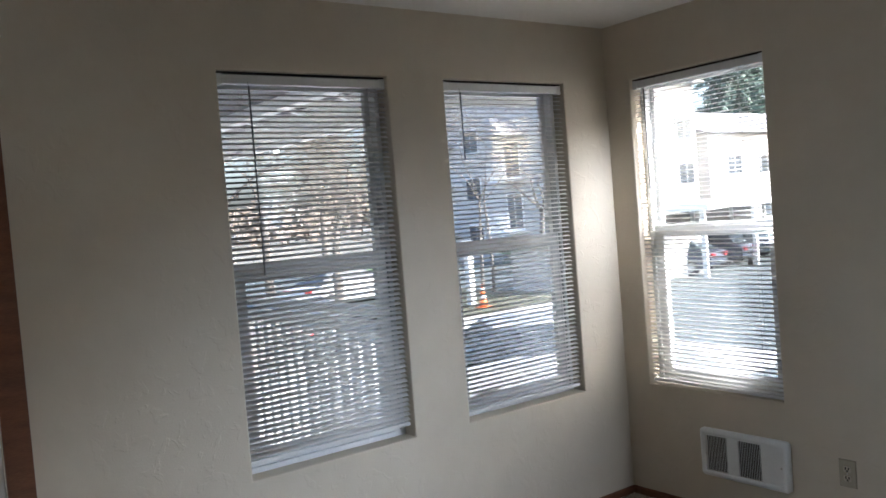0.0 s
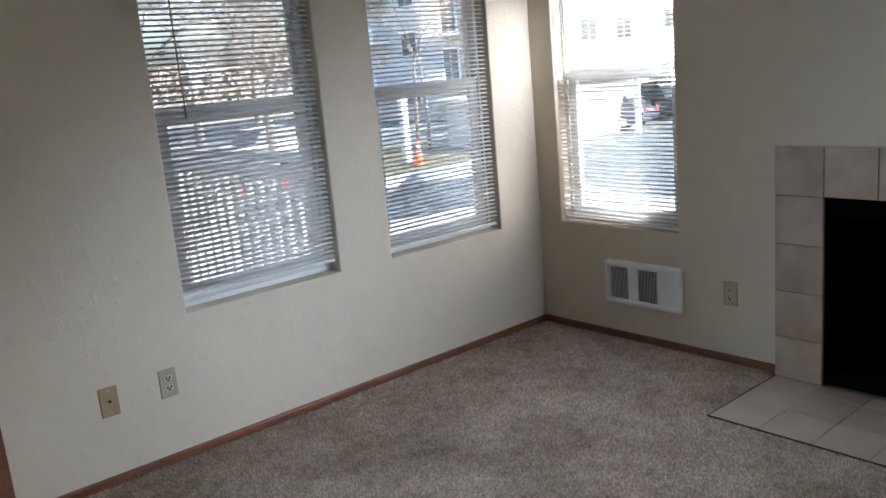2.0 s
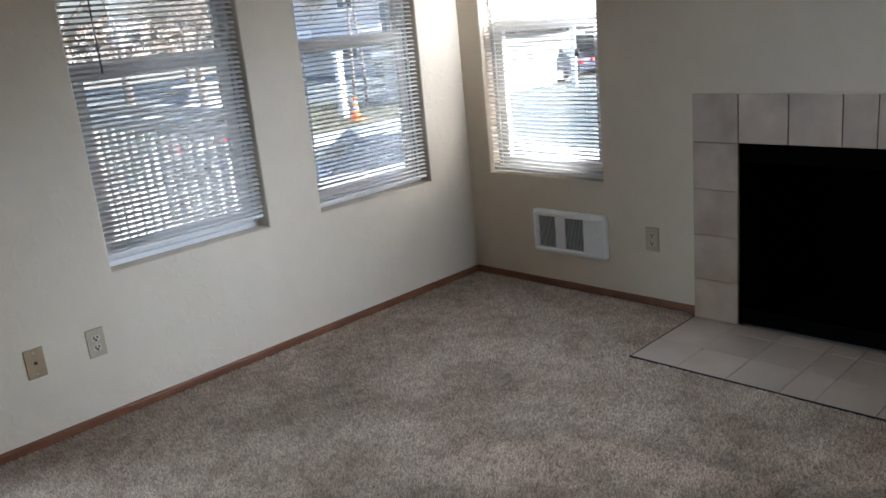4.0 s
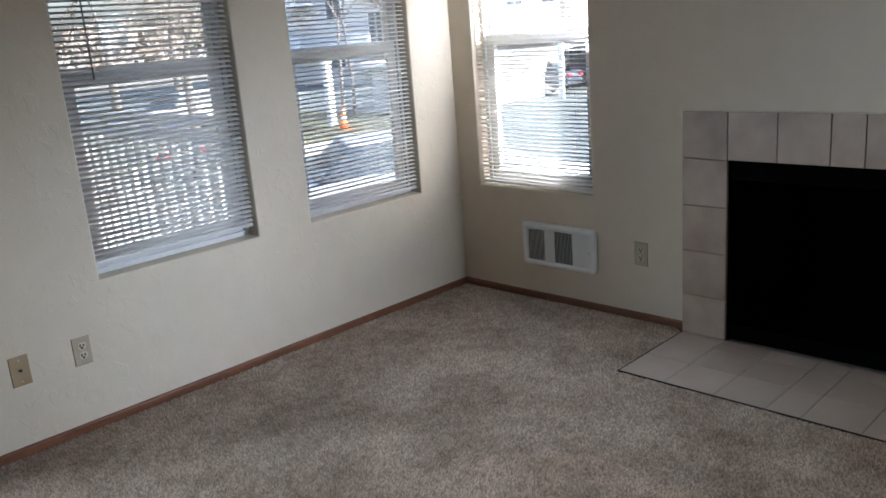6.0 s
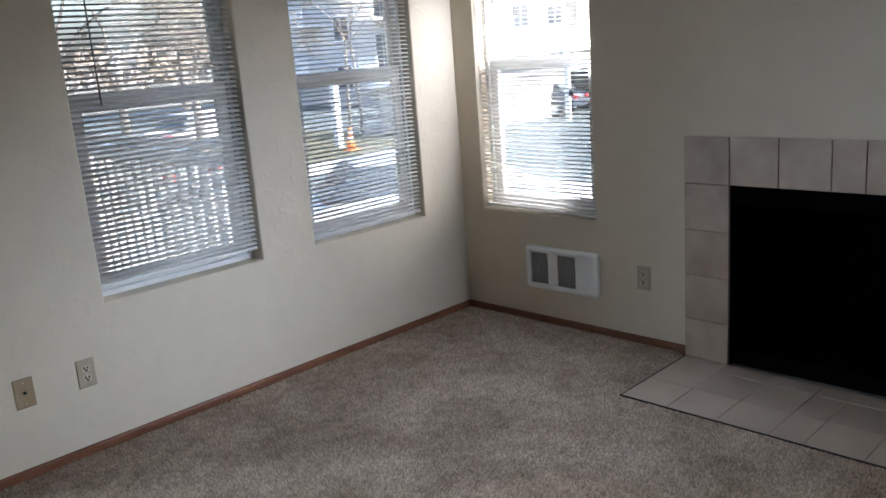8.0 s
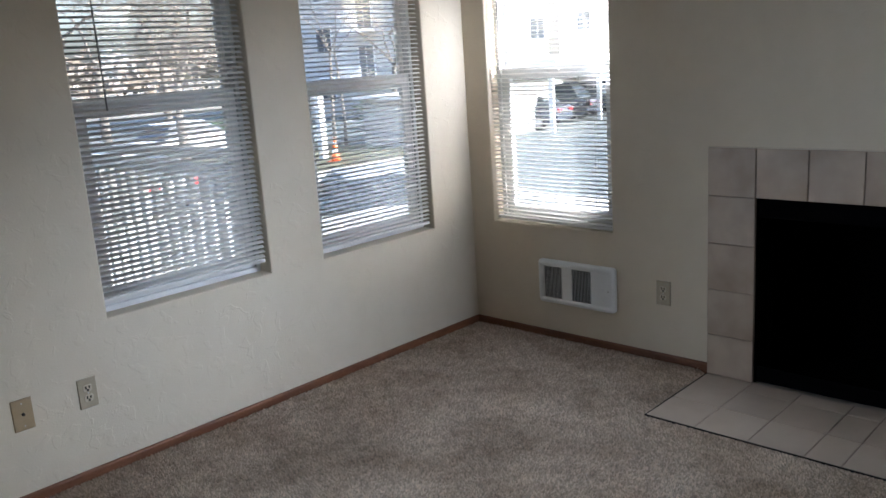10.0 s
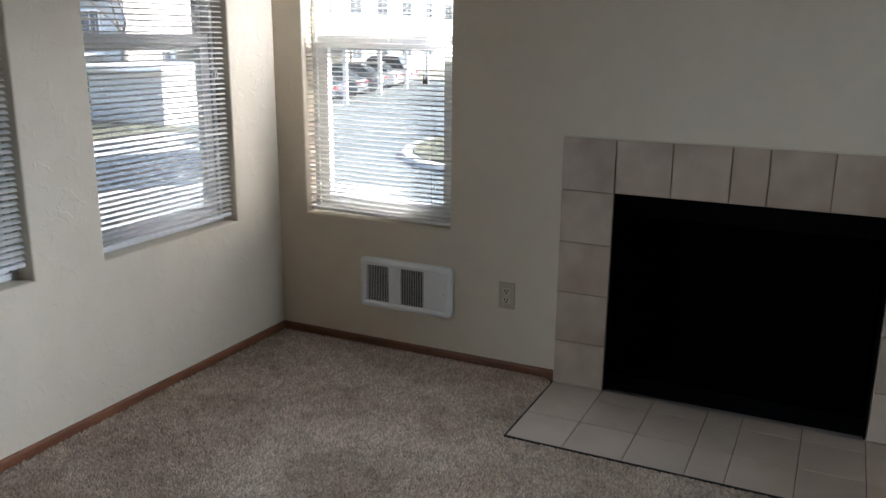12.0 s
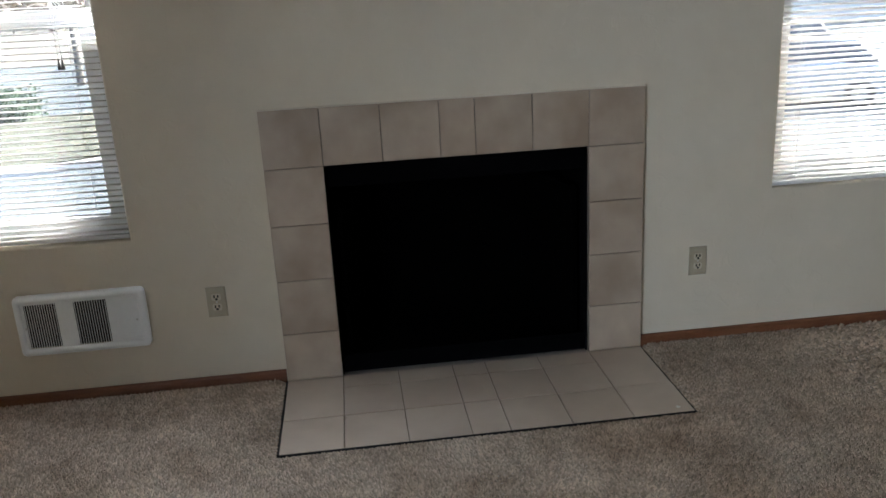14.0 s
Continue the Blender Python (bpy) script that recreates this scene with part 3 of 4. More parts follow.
def window(name, m, w):
    """A white vinyl single-hung window deep in its opening; origin at the opening's lower left corner, y outwards."""
    ob = thing(name, "white vinyl single-hung window in a plain drywall opening", "window", m=m, kind="structure")
    part("window_frame", ring((0.001, 0.001), (w - 0.001, WH - 0.001), 0.022, 0.078, 0.158, 0.003), VINYL, ob)
    up = part("upper_sash", ring((0.023, MEET - 0.022), (w - 0.023, WH - 0.023), 0.026, 0.122, 0.152, 0.003), VINYL, ob)
    p = part("pane", box(bmesh.new(), (0.047, 0.134, MEET + 0.002), (w - 0.047, 0.139, WH - 0.047)), GLASS, up)
    p.visible_shadow = False
    low = part("lower_sash", ring((0.024, 0.024), (w - 0.024, MEET + 0.026), 0.052, 0.088, 0.120, 0.003), VINYL, ob)
    p = part("pane", box(bmesh.new(), (0.074, 0.101, 0.074), (w - 0.074, 0.106, MEET - 0.024)), GLASS, low)
    p.visible_shadow = False
    lock = rbox((w / 2 - 0.03, 0.074, MEET + 0.002), (w / 2 + 0.03, 0.088, MEET + 0.016), 0.003)
    part("sash_lock", lock, VINYL, low)
    scr = part("insect_screen", ring((0.024, 0.024), (w - 0.024, MEET - 0.024), 0.016, 0.1525, 0.1575, 0.002), ALU, ob, "grey framed insect screen")
    mesh = bmesh.new()
    mesh.faces.new([mesh.verts.new(c) for c in ((0.038, 0.155, 0.038), (w - 0.038, 0.155, 0.038), (w - 0.038, 0.155, MEET - 0.038), (0.038, 0.155, MEET - 0.038))])
    part("screen_mesh", mesh, SCREEN, scr)
    return ob


SLATS = {}


def slat_mesh(w, width=0.025, camber=0.0028, t=0.0007):
    if w not in SLATS:
        bm = bmesh.new()
        prof = [((i / 4 - 0.5) * width, camber * (1 - (i / 2 - 1) ** 2)) for i in range(5)]
        rows = [[bm.verts.new((x, y, z)) for y, z in prof] + [bm.verts.new((x, y, z - t)) for y, z in prof[::-1]] for x in (-w / 2, w / 2)]
        for i in range(10):
            j = (i + 1) % 10
            f = bm.faces.new((rows[0][i], rows[0][j], rows[1][j], rows[1][i]))
            f.smooth = i not in (4, 9)
        bm.faces.new(rows[0])
        bm.faces.new(rows[1][::-1])
        SLATS[w] = mesh_of(bm, "slat", SLAT)
    return SLATS[w]


def blind(m, w, tilt, lift, label, wand=None, cord=None, lean=0.0, gap=0, seed=1, tassels=None):
    """A raised-or-lowered mini blind hung in the opening. tilt: degrees by which the room edge of each slat drops; lift: the
    bottom rail's height over the sill; wand and cord: (distance from the left end, length)."""
    r = random.Random(seed)
    ob = thing("window_blind", label, "blind", "window blinds", m)
    yb, top = 0.036, WH - 0.011
    part("headrail", rbox((0.004, yb - 0.014, top - 0.036), (w - 0.004, yb + 0.014, top), 0.003), RAIL, ob)
    # no real part: a dark strip draws the shade in the gap over the headrail
    part("mounting_strip", box(bmesh.new(), (0.003, yb - 0.013, top + 0.0015), (w - 0.003, yb + 0.013, top + 0.0095)), DARK, ob, "dark strip put in for the shaded gap above the headrail")
    for x in (0.0015, w - 0.027):
        part("bracket", rbox((x, yb - 0.017, top - 0.040), (x + 0.0255, yb + 0.016, top + 0.002), 0.002), RAIL, ob)
    me = slat_mesh(w - 0.008)
    first, last = top - 0.052, lift + 0.030
    n = int(round((first - last) / 0.0208))
    for k in range(n + 1):
        z = first + (last - first) * k / n
        if gap and k == n - gap:
            continue
        frac = k / n
        o = part("slat", None, None, ob, me=me)
        sag = lean * frac
        o.matrix_basis = pose(w / 2 + r.uniform(-0.0012, 0.0012), yb + r.uniform(-0.0008, 0.0008), z, tilt + r.gauss(0, 1.3), sag + r.gauss(0, 0.07), 0)
    o = part("bottom_rail", rbox((-w / 2 + 0.006, -0.011, -0.008), (w / 2 - 0.006, 0.011, 0.008), 0.004), RAIL, ob)
    o.matrix_basis = pose(w / 2, yb, lift + 0.008, 0, lean, 0)
    for x in (0.10, w - 0.10):
        for s in (-0.0135, 0.0135):
            part("ladder_cord", tube((x, yb + s, lift + 0.012), (x, yb + s, top - 0.034), 0.0007, 0.0007, 5), CORD, ob)
    if wand:
        wx, ln = wand
        wd = part("tilt_wand", tube((wx, yb - 0.021, top - 0.045 - ln), (wx, yb - 0.021, top - 0.045), 0.0036, 0.0036, 6), WAND, ob, "smoky acrylic tilt wand")
        part("hook", tube((wx, yb - 0.021, top - 0.048), (wx, yb - 0.012, top - 0.022), 0.0015, 0.0015, 6), SCREW, wd)
    if cord:
        cx, ln = cord
        for s in (0, 0.012):
            part("lift_cord", tube((cx + s, yb - 0.019, top - 0.03 - ln), (cx + s * 0.4, yb - 0.019, top - 0.03), 0.0009, 0.0009, 5), CORD, ob)
            t = tube((cx + s, yb - 0.019, top - 0.03 - ln - 0.034), (cx + s, yb - 0.019, top - 0.03 - ln), 0.0068, 0.0028, 10)
            part("tassel", t, tassels or TASSEL, ob, "small conical cord tassel")
    return ob


window("window_1", at_north(W1[0], SILL), W1[1] - W1[0])
window("window_2", at_north(W2[0], SILL), W2[1] - W2[0])
window("window_3", at_east(W3[1], SILL), W3[1] - W3[0])
window("window_4", at_east(W4[1], SILL), W4[1] - W4[0])
blind(at_north(W1[0], SILL), W1[1] - W1[0], 22, 0.048, "white aluminium mini blind, lowered with slats half open", wand=(0.128, 0.72), seed=1)
blind(at_north(W2[0], SILL), W2[1] - W2[0], 10, 0.024, "white aluminium mini blind, lowered with open slats", wand=(0.10, 0.30), cord=(W2[1] - W2[0] - 0.075, 0.84), seed=2, tassels=CORD)
blind(at_east(W3[1], SILL), W3[1] - W3[0], 4, 0.006, "white mini blind lit by daylight, bottom rail hanging askew", wand=(0.075, 0.50), cord=(0.60, 0.86), lean=0.8, seed=3)
blind(at_east(W4[1], SILL), W4[1] - W4[0], 17, 0.001, "white mini blind lit by bright daylight, fully lowered", lean=0.0, seed=4)

# ---- sliding door at the porch ----
door = thing("door_1", "white framed sliding glass door to the porch", "sliding door", m=at_north(DOOR[0], 0.0), kind="structure")
DW = DOOR[1] - DOOR[0]
part("door_frame", ring((0.001, -0.010), (DW - 0.001, 2.028), 0.038, 0.02, 0.15, 0.003), VINYL, door)
for x0, x1, y in ((0.04, DW / 2 + 0.03, 0.105), (DW / 2 - 0.03, DW - 0.04, 0.062)):
    s = part("door_panel", ring((x0, 0.03), (x1, 1.988), 0.062, y - 0.018, y + 0.018, 0.003), VINYL, door)
    p = part("pane", box(bmesh.new(), (x0 + 0.06, y - 0.004, 0.09), (x1 - 0.06, y + 0.004, 1.928)), GLASS, s)
    p.visible_shadow = False
part("door_handle", rbox((DW - 0.10, 0.018, 0.92), (DW - 0.07, 0.042, 1.10), 0.006), VINYL, door)
for lo, hi in (((DOOR[1], -0.016, -0.012), (DOOR[1] + 0.082, -0.0005, 2.112)), ((DOOR[0] - 0.082, -0.016, -0.012), (DOOR[0], -0.0005, 2.112)), ((DOOR[0], -0.016, 2.03), (DOOR[1], -0.0005, 2.112))):
    whole("trim", rbox(lo, hi, 0.003), WOOD, "reddish-brown stained wooden door casing", "trim", "structure")


# ---- outdoors ----
G = -1.6
bm = bmesh.new()
bmesh.ops.create_circle(bm, cap_ends=True, radius=700, segments=64)
ob = whole("ground", bm, EARTH, "patchy dull green ground around the buildings", "ground", "structure")
ob.location.z = G


def slab(name, lo, hi, z, mat, label, category):
    return whole(name, rbox((*lo, G - 0.05), (*hi, G + z), 0.01, 1), mat, label, category, "structure")


slab("road", (7.6, -40), (48, 58), 0.012, ASPHALT, "grey asphalt parking lot with faint wear", "parking lot")
slab("road", (-30, 4.3), (7.6, 30), 0.012, CONCRETE, "pale concrete drive beside the porch", "drive")
slab("road", (3.2, -40), (7.6, 4.3), 0.012, ASPHALT, "grey asphalt strip along the building", "parking lot")
slab("pavement", (1.6, -40), (3.0, 4.2), 0.10, CONCRETE, "pale concrete footpath along the building", "footpath")
slab("pavement", (9.0, 14.6), (15.6, 16.2), 0.10, CONCRETE, "pale concrete path beside the lawn", "footpath")
# thin pale slab that makes a light-coloured patch on the asphalt
slab("pavement", (8.4, 5.4), (11.2, 8.4), 0.03, CONCRETE, "pale patch in the parking lot", "pavement")
slab("lawn", (10.4, 16.2), (17.1, 25), 0.11, GRASS, "small mown green lawn beside the parking lot", "lawn")
slab("lawn", (5.2, -16.5), (9.2, -10.5), 0.11, GRASS, "small mown green lawn below the window", "lawn")
for k in range(9):
    slab("parking_line", (8.0 + k * 2.7, 30.0), (8.12 + k * 2.7, 35.0), 0.018, WHITEPAINT, "worn white painted parking line", "parking line")

# traffic island
isl = thing("traffic_island", "kerbed oval traffic island planted with grass", "traffic island", kind="structure")
for nm, r0, zt, mat in (("kerb", 1.0, 0.14, CONCRETE), ("turf", 0.93, 0.17, GRASS)):
    bm = bmesh.new()
    low = [bm.verts.new((18.0 + 4.6 * r0 * math.cos(a), 4.9 + 3.4 * r0 * math.sin(a), G)) for a in [i * math.pi / 24 for i in range(48)]]
    top = [bm.verts.new((v.co.x, v.co.y, G + zt)) for v in low]
    for i in range(48):
        bm.faces.new((low[i], low[(i + 1) % 48], top[(i + 1) % 48], top[i]))
    bm.faces.new(top)
    part(nm, bm, mat, isl)

# the building's own outside: foundation, eaves and roof
whole("foundation", box(bmesh.new(), (X0 - BACK, Y0 - BACK, G - 0.3), (BACK - 0.02, BACK - 0.02, -0.165)), CONCRETE, "concrete foundation wall under the apartment", "foundation", "structure")
chase = bmesh.new()
box(chase, (0.58, FIRE[0] - 0.12, G), (0.66, FIRE[1] + 0.12, 2.30))
box(chase, (BACK + 0.002, FIRE[0] - 0.12, G), (0.58, FIRE[0] - 0.04, 2.30))
box(chase, (BACK + 0.002, FIRE[1] + 0.04, G), (0.58, FIRE[1] + 0.12, 2.30))
whole("firebox_chase", chase, SIDING, "beige sided chimney chase on the outer wall", "chimney chase", "structure")
whole("roof_slab", box(bmesh.new(), (X0 - 0.6, Y0 - 0.6, H + 0.125), (0.62, 0.6, H + 0.30)), SHINGLE, "shallow shingled roof over the apartment", "roof", "structure")
whole("eave", box(bmesh.new(), (-0.30, BACK + 0.003, 2.215), (0.90, 1.20, 2.298)), SOFFIT, "eave above the window, its shade put into the grey", "eave", "structure")

# porch
whole("porch_floor", box(bmesh.new(), (-6.5, BACK + 0.003, -0.20), (-0.86, 3.6, -0.06)), DECK, "grey boarded porch floor", "porch floor", "structure")
for x in (-6.4, -3.6, -1.05):
    whole("porch_post", rbox((x, 3.40, G), (x + 0.12, 3.52, 2.16), 0.006), WHITEPAINT, "white square porch post", "post", "", "porch posts")
roof = thing("porch_roof", "porch roof with white beams, dark boards and a shade-grey soffit", "porch roof")
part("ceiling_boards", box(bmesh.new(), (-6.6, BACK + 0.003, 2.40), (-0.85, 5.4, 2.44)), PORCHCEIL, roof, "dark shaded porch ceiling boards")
part("soffit", box(bmesh.new(), (-0.755, 0.63, 2.355), (0.20, 5.4, 2.39)), SOFFIT, roof, "soffit panel, its shade put into the grey")
part("fascia", rbox((0.20, 0.63, 2.30), (0.24, 5.44, 2.50), 0.004), WHITEPAINT, roof)
part("fascia", rbox((-6.6, 5.4, 2.28), (0.20, 5.44, 2.50), 0.004), WHITEPAINT, roof)
part("beam", rbox((-0.85, BACK + 0.004, 2.318), (-0.755, 5.4, 2.42), 0.004), WHITEPAINT, roof, "white painted beam")
for k in range(6):
    y = 0.84 + k * 0.66
    o = part("bracket", rbox((0.0, -0.014, -0.010), (0.46, 0.014, 0.016), 0.003), WHITEPAINT, roof, "white slanting bracket")
    o.matrix_basis = pose(-0.75, y, 2.335, 0, 0, 46)
    # thin dark sheet between beam and bracket
    part("vent_gap", box(bmesh.new(), (-0.745, y + 0.06, 2.349), (-0.56, y + 0.36, 2.3545)), DARK, roof, "dark patch on the soffit beside the bracket")
part("gutter", rbox((0.242, 0.63, 2.40), (0.33, 5.44, 2.50), 0.02), WHITEPAINT, roof, "white rain gutter")
part("downspout", rbox((0.245, 4.50, 2.26), (0.315, 4.58, 2.405), 0.01), WHITEPAINT, roof)
part("roof_sheet", box(bmesh.new(), (-6.65, BACK + 0.003, 2.505), (0.30, 5.5, 2.54)), SHINGLE, roof)
rail = thing("porch_railing", "white painted wooden railing with square balusters", "railing")
part("handrail", rbox((-1.06, BACK + 0.01, 1.04), (-0.94, 3.40, 1.085), 0.006), WHITEPAINT, rail)
part("subrail", rbox((-1.02, BACK + 0.01, 0.94), (-0.98, 3.40, 1.01), 0.004), WHITEPAINT, rail)
part("bottom_rail", rbox((-1.02, BACK + 0.01, 0.02), (-0.98, 3.40, 0.09), 0.004), WHITEPAINT, rail)
bal = mesh_of(rbox((-0.018, -0.024, 0.09), (0.018, 0.024, 0.94), 0.003, 1), "baluster", WHITEPAINT)
for k in range(23):
    o = part("baluster", None, None, rail, me=bal)
    o.matrix_basis = pose(-1.0, 0.24 + k * 0.14, 0)
rail2 = thing("porch_railing", "white painted wooden railing with square balusters", "railing")
part("handrail", rbox((-6.4, 3.42, 1.03), (-1.06, 3.54, 1.085), 0.006), WHITEPAINT, rail2)
part("bottom_rail", rbox((-6.4, 3.46, 0.02), (-1.06, 3.50, 0.09), 0.004), WHITEPAINT, rail2)
for k in range(37):
    o = part("baluster", None, None, rail2, me=bal)
    o.matrix_basis = pose(-6.3 + k * 0.14, 3.48, 0.05, 0, 0, 90)


# ---- vehicles ----
def car(m, paint, label, tall=0.0):
    ob = thing("car", label, "car", "parked cars", m)
    side = [(-2.15, 0.35), (-2.2, 0.62), (-2.1, 0.88), (-1.6, 0.95), (-0.9 - tall * 0.4, 1.0), (1.05, 1.0), (1.75, 0.92), (2.15, 0.75), (2.22, 0.5), (2.18, 0.30), (1.75, 0.24), (-1.75, 0.24)]
    bm = bmesh.new()
    a = [bm.verts.new((x, -0.86, z)) for x, z in side]
    b = [bm.verts.new((x, 0.86, z)) for x, z in side]
    n = len(side)
    for i in range(n):
        bm.faces.new((a[i], a[(i + 1) % n], b[(i + 1) % n], b[i]))
    bm.faces.new(a[::-1])
    bm.faces.new(b)
    bmesh.ops.recalc_face_normals(bm, faces=bm.faces)
    part("body", bevel(bm, 0.06, 3), paint, ob)
    cab = bmesh.new()
    prof = [(-1.75 - tall * 0.3, 0.96), (-1.25 - tall * 0.4, 1.42 + tall), (0.35, 1.44 + tall), (1.15, 0.97)]
    a = [cab.verts.new((x, -0.80 if z < 1 else -0.62, z)) for x, z in prof]
    b = [cab.verts.new((x, 0.80 if z < 1 else 0.62, z)) for x, z in prof]
    for i in range(4):
        cab.faces.new((a[i], a[(i + 1) % 4], b[(i + 1) % 4], b[i]))
    cab.faces.new(a[::-1])
    cab.faces.new(b)
    bmesh.ops.recalc_face_normals(cab, faces=cab.faces)
    part("windows", bevel(cab, 0.05, 2), PANE, ob, "dark tinted window glass")
    part("roof_panel", rbox((-1.22 - tall * 0.4, -0.6, 1.40 + tall), (0.33, 0.6, 1.465 + tall), 0.03), paint, ob)
    for s in (-1, 1):
        for x in (-1.35, 1.40):
            w = part("wheel", tube((x, s * 0.70, 0.31), (x, s * 0.88, 0.31), 0.31, 0.31, 20), TYRE, ob)
            part("rim", tube((x, s * 0.80, 0.31), (x, s * 0.89, 0.31), 0.19, 0.17, 14), RIM, w)
        part("tail_light", rbox((-2.23, s * 0.62 - 0.16, 0.66), (-2.10, s * 0.62 + 0.16, 0.82), 0.02), REDLAMP, ob)
        part("headlight", rbox((2.08, s * 0.62 - 0.17, 0.58), (2.22, s * 0.62 + 0.17, 0.70), 0.02), CLEARLAMP, ob)
    return ob


Z = G + 0.012
for x, y, r, p, t, lab in ((5.7, 6.3, -30, CAR_SILVER, 0.0, "silver sedan parked close to the building"), (5.3, 15.9, 100, CAR_GREY, 0.0, "dark grey sedan parked by the bare trees"), (2.6, 17.2, 95, CAR_SILVER, 0.25, "silver minivan parked beyond the porch railing"),
                           (-1.4, 12.4, 92, CAR_DARK, 0.0, "dark blue sedan parked beyond the porch railing"), (15.8, -12.2, 60, CAR_SILVER, 0.0, "silver sedan parked beyond the lawn"), (19.5, -13.4, 60, CAR_DARK, 0.2, "dark blue wagon parked beyond the lawn"), (12.2, 24.5, 10, CAR_WHITE, 0.0, "white sedan parked behind the lawn")):
    car(pose(x, y, Z, 0, 0, r), p, lab, t)


# ---- carport ----
def carport(ax, ay, bx, by, name_label):
    ln = math.hypot(bx - ax, by - ay)
    ob = thing("carport", name_label, "carport", m=pose(ax, ay, G, 0, 0, math.degrees(math.atan2(by - ay, bx - ax))))
    part("roof", rbox((-0.5, -0.4, 2.55), (ln + 0.5, 5.4, 2.80), 0.02), WHITEPAINT, ob, "flat white carport roof")
    n = int(ln / 5.5)
    for k in range(n + 1):
        for y in (0.0, 4.9):
            part("post", rbox((k * ln / n - 0.09, y - 0.09, 0), (k * ln / n + 0.09, y + 0.09, 2.555), 0.01), WHITEPAINT, ob)
    part("back_wall", rbox((-0.3, 5.1, 0), (ln + 0.3, 5.2, 2.3), 0.01), GREYWALL, ob)
    return ob


carport(22.4, 15.8, 44.0, 21.5, "long open carport with white posts and flat roof")
for f, p, t, lab in ((0.1, CAR_DARK, 0.0, "dark sedan parked under the carport"), (0.26, CAR_DARK, 0.2, "dark wagon parked under the carport"), (0.42, CAR_GREY, 0.0, "grey sedan parked under the carport"), (0.58, CAR_GREY, 0.0, "grey sedan parked under the carport"),
                     (0.74, CAR_WHITE, 0.0, "white sedan parked under the carport"), (0.9, CAR_WHITE, 0.25, "white minivan parked under the carport")):
    dx, dy = 21.6, 5.7
    nx, ny = -0.255, 0.967
    car(pose(22.4 + f * dx + nx * 2.5, 15.8 + f * dy + ny * 2.5, G + 0.012, 0, 0, 104.8), p, lab, t)


# ---- buildings ----
def house(m, w, d, h, ridge, wall, label, openings, side_openings=(), balconies=(), gable=True):
    """A sided house: origin at one corner, x along its front, y into it. openings on the front and side_openings on the
    left side: (distance along, sill, width, height)."""
    ob = thing("apartment_building", label, "building", "buildings around", m)
    part("wall", box(bmesh.new(), (0, 0, 0), (w, d, h)), wall, ob)
    lap = bmesh.new()
    for k in range(int(h / 0.3)):
        box(lap, (-0.02, -0.02, k * 0.3), (w + 0.02, d + 0.02, k * 0.3 + 0.24))
    o = part("lap_boards", lap, wall, ob)
    o["kind"] = "stuff"
    r = bmesh.new()
    e = 0.6
    if gable:
        pts = [(-e, -e, h), (w + e, -e, h), (w + e, d + e, h), (-e, d + e, h), (-e, d / 2, h + ridge), (w + e, d / 2, h + ridge)]
    else:
        pts = [(-e, -e, h), (w + e, -e, h), (w + e, d + e, h), (-e, d + e, h), (w / 2, -e, h + ridge), (w / 2, d + e, h + ridge)]
    v = [r.verts.new(p) for p in pts]
    for f in (((0, 1, 5, 4), (2, 3, 4, 5), (0, 4, 3), (1, 2, 5), (3, 2, 1, 0)) if gable else ((0, 1, 4), (1, 2, 5, 4), (2, 3, 5), (3, 0, 4, 5), (3, 2, 1, 0))):
        r.faces.new([v[i] for i in f])
    part("roof", r, SHINGLE, ob)
    for u, z, ow, oh in openings:
        f = part("window", box(bmesh.new(), (u - 0.1, -0.10, z - 0.1), (u + ow + 0.1, -0.03, z + oh + 0.1)), WHITEPAINT, ob)
        part("pane", box(bmesh.new(), (u, -0.12, z), (u + ow / 2 - 0.04, -0.104, z + oh)), PANE, f)
        part("pane", box(bmesh.new(), (u + ow / 2 + 0.04, -0.12, z), (u + ow, -0.104, z + oh)), PANE, f)
    for u, z, ow, oh in side_openings:
        f = part("window", box(bmesh.new(), (-0.10, u - 0.1, z - 0.1), (-0.03, u + ow + 0.1, z + oh + 0.1)), WHITEPAINT, ob)
        part("pane", box(bmesh.new(), (-0.12, u, z), (-0.104, u + ow / 2 - 0.04, z + oh)), PANE, f)
        part("pane", box(bmesh.new(), (-0.12, u + ow / 2 + 0.04, z), (-0.104, u + ow, z + oh)), PANE, f)
    for u, z, ow in balconies:
        b = bmesh.new()
        box(b, (-1.4, u, z - 0.15), (0, u + ow, z))
        box(b, (-1.4, u, z + 0.95), (-1.33, u + ow, z + 1.02))
        for k in range(int(ow / 0.16) + 1):
            box(b, (-1.39, u + k * 0.16, z), (-1.34, u + k * 0.16 + 0.05, z + 0.95))
        part("balcony", b, WHITEPAINT, ob)
        if z < 4:
            continue
        rr = bmesh.new()
        vv = [rr.verts.new(c) for c in ((-1.7, u - 0.3, z + 2.4), (-1.7, u + ow + 0.3, z + 2.4), (-1.7, u + ow / 2, z + 3.5), (0.1, u - 0.3, z + 2.4), (0.1, u + ow + 0.3, z + 2.4), (0.1, u + ow / 2, z + 3.5))]
        for f in ((0, 1, 2), (3, 5, 4), (0, 2, 5, 3), (1, 4, 5, 2), (0, 3, 4, 1)):
            rr.faces.new([vv[i] for i in f])
        part("gable_roof", rr, SHINGLE, ob)
    return ob


